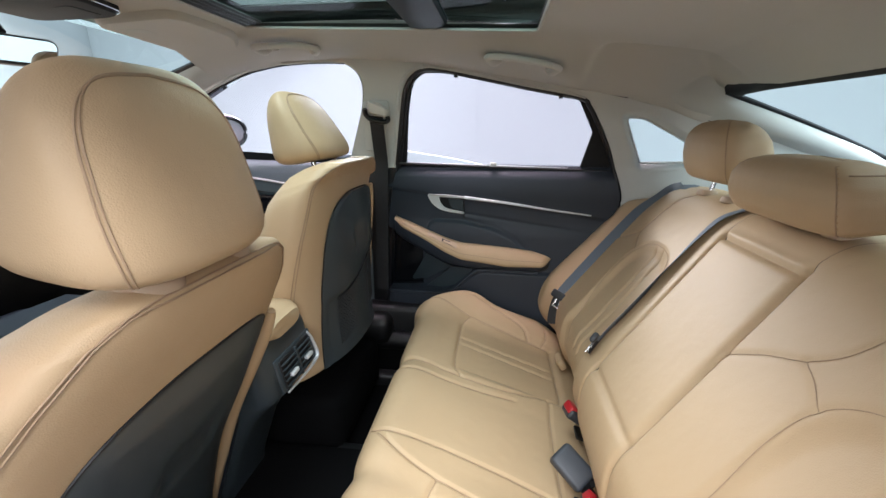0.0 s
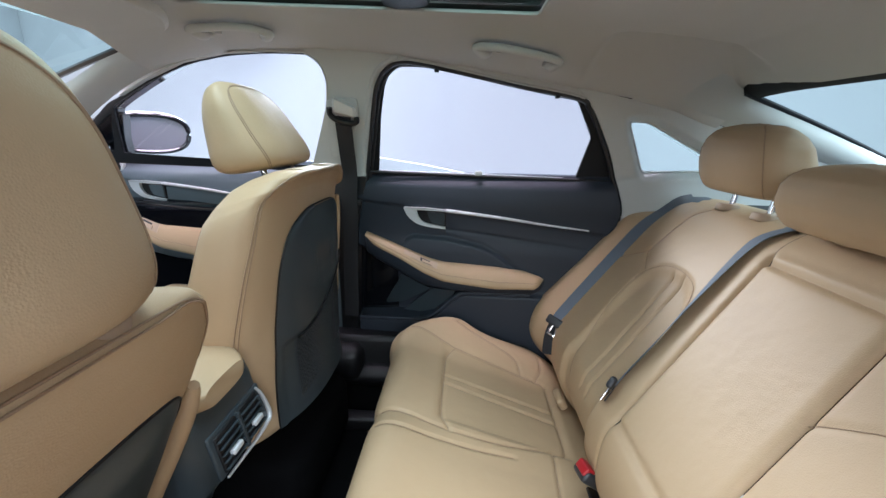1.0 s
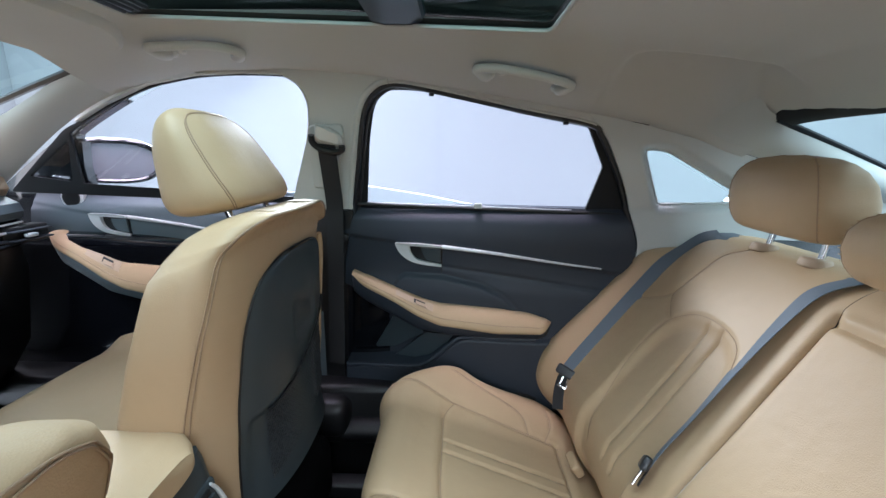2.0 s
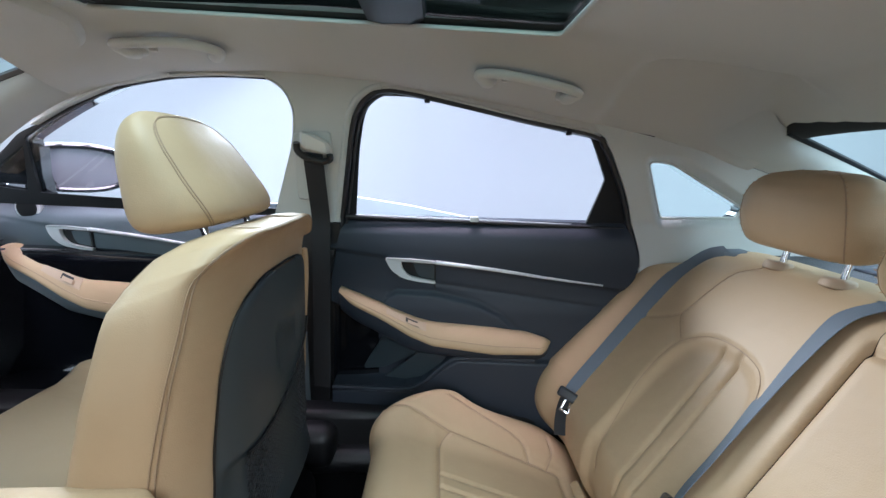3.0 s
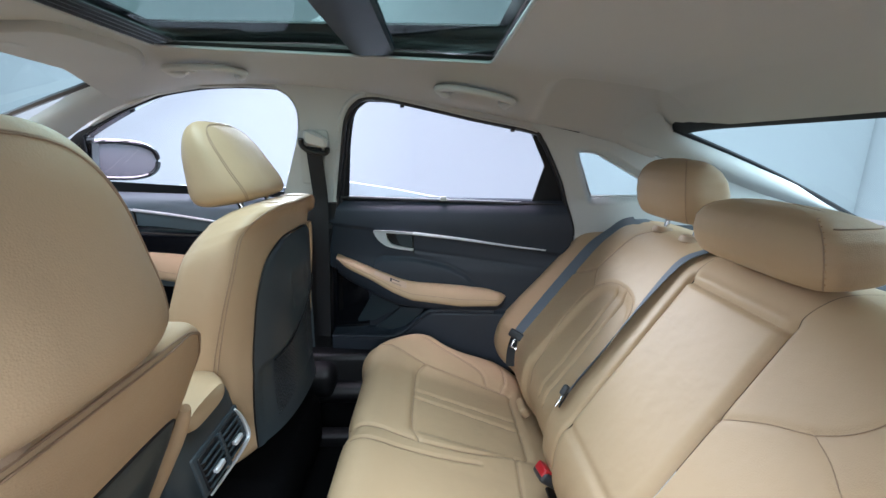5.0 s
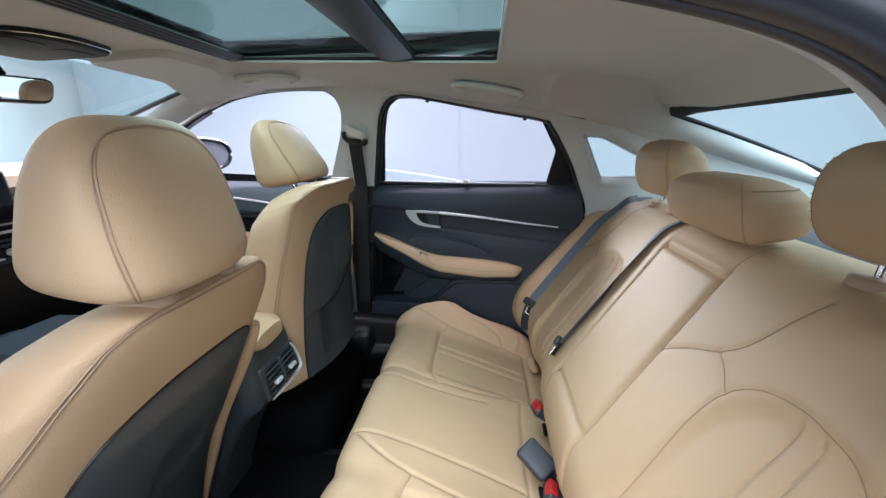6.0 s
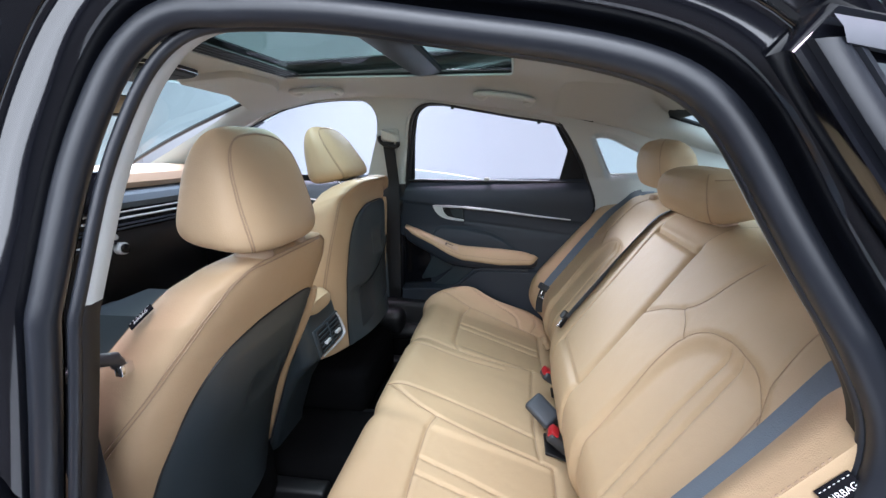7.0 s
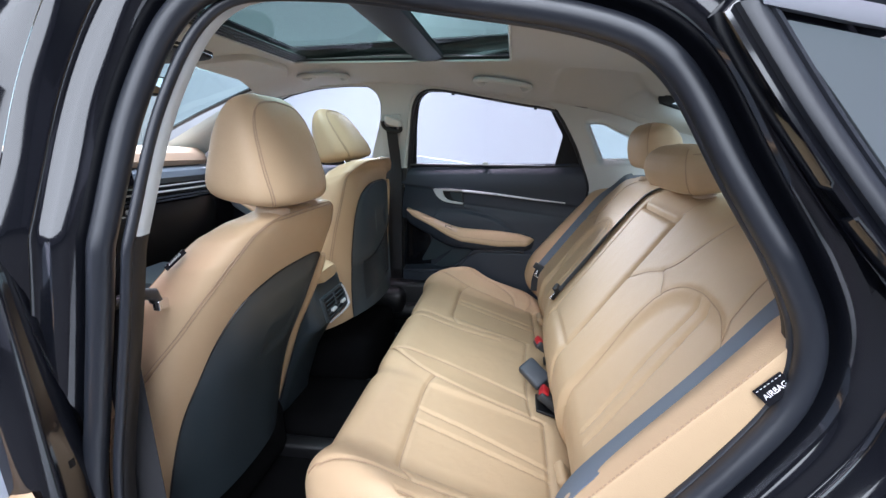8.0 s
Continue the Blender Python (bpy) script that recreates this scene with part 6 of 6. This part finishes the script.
bench_belt("grey blue seat belt over the far outer backrest", [(1.30, 0.984), (1.335, 0.965), (1.355, 0.93), (1.350, 0.874), (1.344, 0.775), (1.339, 0.70), (1.335, 0.642), (1.315, 0.57), (1.30, 0.53)], 0.80, (-0.25, 0.95, 0.12), (-0.70, 0.50, 0.40))
bench_belt("grey blue centre seat belt lying over the backrest", [(0.955, 0.984), (0.975, 0.965), (0.982, 0.94), (0.978, 0.874), (0.968, 0.80), (0.958, 0.73), (0.953, 0.675), (0.935, 0.63)], 0.90, (0.22, 0.97, -0.14), (0.42, 0.78, -0.42))
bench_belt("grey blue seat belt over the near outer backrest", [(0.235, 0.972), (0.228, 0.93), (0.204, 0.847), (0.188, 0.769), (0.172, 0.685), (0.162, 0.63), (0.15, 0.56)], 0.96, (0.12, 0.98, -0.08))


def buckle(x, y, z, turn, label, lid=False):
    b = root("seat_buckle", x, y, z - 0.03, label, "seat belt buckle", "seat belt buckles")
    m = Matrix.Translation((x, y, z)) @ Matrix.Rotation(radians(turn), 4, "Z") @ Matrix.Rotation(radians(38), 4, "Y")
    for name, box, mat in (("body", (0.0, 0, 0, 0.062, 0.044, 0.026, 0.008), BUCKLE), ("release_button", (-0.0225, 0, 0.0075, 0.022, 0.034, 0.020, 0.004), RED), ("stalk", (0.045, 0, -0.004, 0.05, 0.026, 0.012, 0.004), BLACK)):
        bm = rounded_box(*box)
        bmesh.ops.transform(bm, matrix=m, verts=bm.verts)
        part(name, bm, mat, b)


buckle(0.203, 0.890, 0.492, 12, "black belt buckle with red button between cushion and backrest")
buckle(0.202, 0.645, 0.468, -8, "black belt buckle with red button beside a raised buckle")


def cushion_detail():
    for x, y, sx, sy in ((0.224, 0.890, 0.040, 0.045), (0.205, 0.655, 0.075, 0.075)):
        w = root("buckle_well", x, y, 0.43, "dark open slot for a belt buckle in the bench", "buckle slot", "buckle slots")
        part("slot", rounded_box(x, y, 0.437, sx, sy, 0.008, 0.003, Matrix.Rotation(radians(18), 4, "Y")), BLACK, w)
    for y in (0.40, 1.20):
        w = root("child_seat_flap", 0.215, y, 0.44, "small tan leather flap over a child seat anchor", "flap", "anchor flaps")
        part("flap", rounded_box(0.212, y, 0.452, 0.022, 0.060, 0.034, 0.008, Matrix.Rotation(radians(-35), 4, "Y")), TAN, w)


cushion_detail()


def centre_buckle():
    b = root("centre_buckle", 0.17, 0.74, 0.47, "dark grey raised centre belt buckle on its strap", "seat belt buckle", "seat belt buckles")
    long, wide = Vector((0.049, -0.037, -0.034)).normalized(), Vector((-0.029, -0.028, -0.020))
    wide = (wide - long * wide.dot(long)).normalized()
    up = long.cross(wide)
    up = up if up.z > 0 else -up
    m = Matrix((long, wide, up)).transposed().to_4x4()
    m.translation = Vector((0.168, 0.709, 0.507)) - up * 0.013
    bm = rounded_box(0, 0, 0, 0.078, 0.054, 0.028, 0.009)
    bmesh.ops.transform(bm, matrix=m, verts=bm.verts)
    part("housing", bm, BUCKLE_GREY, b)
    bm = rounded_box(0.036, 0, -0.004, 0.03, 0.036, 0.014, 0.004)
    bmesh.ops.transform(bm, matrix=m, verts=bm.verts)
    part("slot_end", bm, BLACK, b)
    v, f = tube([(0.19, 0.69, 0.478), (0.205, 0.685, 0.455), (0.22, 0.68, 0.43)], 0.011, 8)
    data_part("strap", v, f, BLACK, b)


BUCKLE_GREY = material("dark_grey_plastic", (0.032, 0.037, 0.046), 0.45, grain=0.1, vary=0.1, bump=0.0002, grain_size=900)
centre_buckle()


# ---------------------------------------------------------------- the open doorway and the outside of the body
DOORWAY = [(-0.46, 0.62), (-0.42, 0.78), (-0.39, 0.89), (-0.362, 1.0), (-0.348, 1.065), (-0.328, 1.15), (-0.293, 1.232), (-0.272, 1.263), (-0.245, 1.285), (-0.22, 1.292), (-0.1, 1.284), (0.023, 1.262), (0.14, 1.24), (0.215, 1.216), (0.25, 1.191), (0.278, 1.146), (0.31, 1.08), (0.362, 0.988), (0.39, 0.938), (0.401, 0.90), (0.397, 0.85), (0.384, 0.82), (0.33, 0.735), (0.25, 0.63), (0.16, 0.53), (0.06, 0.44), (-0.1, 0.38), (-0.38, 0.36), (-0.47, 0.42)]


def ring_offsets(points):
    p = smooth_line(points, 6, True)
    p = np.concatenate([p, p[:1]])
    run = np.concatenate([[0], np.cumsum(np.hypot(*np.diff(p, axis=0).T))])
    at = np.linspace(0, run[-1], 301)[:-1]
    p = np.stack([np.interp(at, run, p[:, 0]), np.interp(at, run, p[:, 1])], -1)
    for _ in range(12):
        p = (np.roll(p, 1, 0) + 2 * p + np.roll(p, -1, 0)) / 4
    t = np.roll(p, -1, 0) - np.roll(p, 1, 0)
    t /= np.hypot(t[:, 0], t[:, 1])[:, None]
    return p, np.stack([-t[:, 1], t[:, 0]], -1)


def doorway():
    p, n = ring_offsets(DOORWAY)
    if np.mean((p - p.mean(0)) * n) < 0:
        n = -n

    def ring(off, dy, wide=0.0):
        o = off + wide * np.maximum(0, -n[:, 0])
        q = p + n * o[:, None]
        return [(x, near_y(x0, z0) + dy, z) for (x, z), (x0, z0) in zip(q, p)]
    s = root("doorway_seal", 0.0, 0.12, 0.4, "black rubber seal round the open rear doorway", "door seal", kind="structure")
    v, f = tube(ring(0.0125, -0.001, 0.022), 0.0145, 14, True, up=(0, 1, 0))
    data_part("seal_bulb", v, f, RUBBER, s)
    v, f = tube(ring(0.003, 0.010, 0.006), 0.0065, 14, True, up=(0, 1, 0))
    data_part("seal_lip", v, f, RUBBER, s)
    b = root("body_side", 0.0, 0.05, 0.3, "gloss black painted body side round the rear doorway", "car body", kind="structure")
    steps = [(0.012, 0.020), (0.030, 0.012), (0.036, 0.000), (0.041, -0.014), (0.048, -0.022), (0.058, -0.024), (0.070, -0.025), (0.0735, -0.027), (0.075, -0.033), (0.0765, -0.027), (0.082, -0.032), (0.090, -0.044), (0.098, -0.050), (0.105, -0.052)]
    v, f = loft([ring(a, d, 0.022) for a, d in steps], True, False)
    data_part("door_flange", v, f, PAINT, b, "", 50)
    # inner trim: grey above the belt line, black below, fabric along the roof
    ins = [ring(0.006, 0.010), ring(0.001, 0.018), ring(0.004, 0.034)]
    m = len(p)
    groups = {"pillar_edge": (TRIM_GREY, []), "lower_edge": (BLACK, []), "roof_edge": (FABRIC, [])}
    verts = [q for r in ins for q in r]
    for i in range(2):
        for j in range(m):
            k = (j + 1) % m
            x, z = p[j]
            key = "lower_edge" if z < 1.012 else ("pillar_edge" if x < -0.24 else "roof_edge")
            groups[key][1].append((i * m + j, i * m + k, (i + 1) * m + k, (i + 1) * m + j))
    for key, (mat, faces) in groups.items():
        data_part(key, verts, faces, mat, b)
    # outer skin: pillar, roof rail and rear quarter
    outer = ring(0.105, -0.053, 0.022)
    far_ring = []
    for (x, y, z), (x0, z0), (nx, nz) in zip(outer, p, n):
        far_ring.append((x + nx * (0.16 if nx > 0 else 0.03), y - 0.02 - 0.02 * abs(nx) + 0.10 * max(0, nz) * (z > 1.2), z + nz * 0.10))
    v, f = loft([outer, [(x + 0.004 * 0, y - 0.006, z) for x, y, z in [(a + c * 0.01, b_, d + e * 0.01) for (a, b_, d), (c, e) in zip(outer, n)]], far_ring], True, False)
    data_part("outer_skin", v, f, PAINT, b, "", 40)
    hook = root("belt_hook", -0.43, 0.15, 0.9, "black belt tongue with bright plate beside the pillar", "seat belt")
    v, f = tube([(-0.44, 0.10, 0.915), (-0.43, 0.14, 0.918), (-0.425, 0.158, 0.912), (-0.43, 0.165, 0.900)], 0.009, 10)
    data_part("tongue_grip", v, f, BUCKLE, hook)
    part("tongue_plate", rounded_box(-0.425, 0.168, 0.892, 0.012, 0.02, 0.016, 0.002), CHROME, hook)
    web = [(-0.452 - 0.02 * (1.0 - z), 0.115, z) for z in np.linspace(1.05, 0.5, 12)]
    v, f = ribbon(web, [(1, 0.3, 0)] * 12, 0.047, 0.0016)
    data_part("webbing", v, f, WEB_BLACK, hook)


doorway()


def near_quarter():
    q = root("quarter_window", 0.55, 0.15, 1.0, "outside quarter window with black frame and bright upper trim", "window", kind="structure")
    lift = lambda x, z, d: (x, near_y(x, z) - 0.080 + d, z)
    cut = smooth_line([(0.272, 1.228), (0.327, 1.135), (0.362, 1.082), (0.402, 1.025), (0.46, 0.95)], 8)
    plate = [tuple(k) for k in cut] + [(0.95, 0.95), (0.95, 1.03), (0.70, 1.13), (0.45, 1.215), (0.30, 1.258)]
    v, f = slab(plate, lambda x, z, d: lift(x, z, d + 0.004), 0.03, 0.004)
    data_part("surround", v, f, PAINT, q, "gloss black surround")
    line = smooth_line([(0.296, 1.232), (0.349, 1.142), (0.407, 1.055), (0.472, 0.965)], 8)
    rings = [[lift(x + a, z, b) for a, b in ((-0.014, 0.004), (-0.013, -0.003), (-0.008, -0.006), (0.004, -0.006), (0.007, -0.003), (0.009, -0.006), (0.013, -0.005), (0.015, 0.004))] for x, z in line]
    v, f = loft(rings)
    data_part("rubber_bead", v, f, RUBBER, q, "satin black rubber bead")
    poly = round_poly([(0.314, 1.217), (0.358, 1.153), (0.401, 1.087), (0.47, 0.985), (0.93, 0.985), (0.93, 1.0), (0.68, 1.105), (0.43, 1.187)], 0.008)
    v, f = slab(poly, lambda x, z, d: lift(x, z, d - 0.003), 0.006, 0.001)
    data_part("glass", v, f, GLASS_DARK, q, "dark glass with mirrored grey in its colour")
    lo = smooth_line([(0.300, 1.228), (0.36, 1.212), (0.43, 1.192), (0.68, 1.110), (0.93, 1.008)], 8)
    hi = smooth_line([(0.292, 1.247), (0.36, 1.230), (0.43, 1.210), (0.68, 1.130), (0.93, 1.030)], 8)
    rows = [[lift(x, z, d) for x, z in ln] for ln, d in ((lo, 0.0), (lo, -0.007), ((lo + hi) / 2, -0.010), (hi, -0.007), (hi, 0.0))]
    v, f = loft(rows, False, False)
    data_part("bright_trim", v, f, TRIM_SATIN, q, "satin bright trim")


TRIM_SATIN = material("satin_window_trim", (0.16, 0.165, 0.185), 0.6, metal=0.6, vary=0.05)
# the grey base stands for surroundings mirrored in the dark glass
GLASS_DARK = material("dark_glass_mirrored_grey", (0.085, 0.098, 0.105), 0.08, vary=0.05, coat=1.0)
near_quarter()


# Door trim far paler than CHARCOAL: the side light is put into its colour.
DOOR_LIT = material("door_plastic_lit", (0.27, 0.31, 0.38), 0.5, grain=0.1, grain_size=600, vary=0.06, bump=0.0002)


def open_door():
    d = root("open_rear_door", -0.52, 0.02, 0.35, "black rear door standing open with side-lit panel and tan armrest", "car door", "doors of the car")
    hinge, way = Vector((-0.545, 0.045, 0)), Vector((-0.42, -0.907, 0))
    nrm = Vector((0.907, -0.42, 0))

    def at(u, z, o=0.0):
        return hinge + way * u + nrm * o + Vector((0, 0, z))
    shell = round_poly([(0.0, 0.36), (0.95, 0.36), (1.0, 0.75), (0.98, 0.98), (0.0, 0.98)], 0.04)
    v, f = slab(shell, lambda u, z, dd: at(u, z, -dd), 0.10, 0.006)
    data_part("door_shell", v, f, PAINT, d)
    panel = round_poly([(0.03, 0.40), (0.92, 0.40), (0.95, 0.95), (0.30, 0.955), (0.03, 0.93), (0.0, 0.84), (-0.008, 0.78), (-0.004, 0.71)], 0.03)
    v, f = slab(panel, lambda u, z, dd: at(u, z, 0.045 - dd), 0.045, 0.015)
    data_part("door_panel", v, f, DOOR_LIT, d, "moulded panel with side light in its colour")
    v, f = tube([at(u, z, 0.06) for u, z in smooth_line([(0.02, 0.675), (0.2, 0.66), (0.5, 0.64), (0.8, 0.64)], 6)], 0.03, 10)
    data_part("armrest", v, f, TAN, d, "tan leather armrest pad")
    frame_ = smooth_line([(0.02, 0.98), (0.10, 1.15), (0.20, 1.27), (0.32, 1.31), (0.6, 1.27), (0.85, 1.15), (0.96, 0.98)], 8)
    v, f = tube([at(u, z, -0.05 - 0.25 * (z - 0.98)) for u, z in frame_], 0.028, 10)
    data_part("window_frame", v, f, PAINT, d)
    glass = [(u, z) for u, z in frame_]
    verts = [at(u, z, -0.055 - 0.25 * (z - 0.98)) for u, z in glass] + [at(u, z, -0.059 - 0.25 * (z - 0.98)) for u, z in glass]
    n = len(glass)
    data_part("window_pane", verts, [tuple(range(n)), tuple(range(2 * n - 1, n - 1, -1))], SIDE_GLASS, d).visible_shadow = False
    strap = part("check_strap", rounded_box(-0.505, 0.038, 0.712, 0.050, 0.016, 0.020, 0.004), BLACK, d, "black door check strap")
    for x, z, r in ((-0.500, 0.722, 0.008), (-0.508, 0.706, 0.007), (-0.494, 0.712, 0.006)):
        part("bolt", cylinder(x, 0.026, z, r, 0.014, Matrix.Rotation(radians(80), 4, "X"), 12, r * 0.7, 0.002), CHROME, strap, "bright bolt")


open_door()


def driver_door():
    d = root("driver_door", -0.98, 0.05, 0.3, "closed black driver door beside the front seat", "car door", "doors of the car")
    part("door_skin", rounded_box(-0.97, 0.035, 0.66, 0.98, 0.09, 0.72, 0.03), PAINT, d)
    part("rocker", rounded_box(-0.6, 0.13, 0.28, 2.0, 0.12, 0.22, 0.03), PAINT, d)


driver_door()

# airbag tags sewn into the seats' outer seams
along, face = Vector((0.014, 0.014, 0.017)).normalized(), Vector((-0.30, -0.78, 0.55))
face = (face - along * face.dot(along)).normalized()
tag_m = Matrix((along, -face, along.cross(-face))).transposed().to_4x4()
tag_m.translation = Vector((-0.415, 0.208, 0.945)) + face * 0.011
stitched_tag("airbag_tag", tag_m, 0.038, 0.0135, "AIRBAG", 0.0068)
along, face = Vector((0.66, 0.0, 0.75)), Vector((-0.35, -0.9, 0.30))
face = (face - along * face.dot(along)).normalized()
tag_m = Matrix((along, -face, along.cross(-face))).transposed().to_4x4()
tag_m.translation = (0.386, 0.111, 0.852)
stitched_tag("airbag_tag", tag_m, 0.036, 0.021, "AIRBAG", 0.0083)
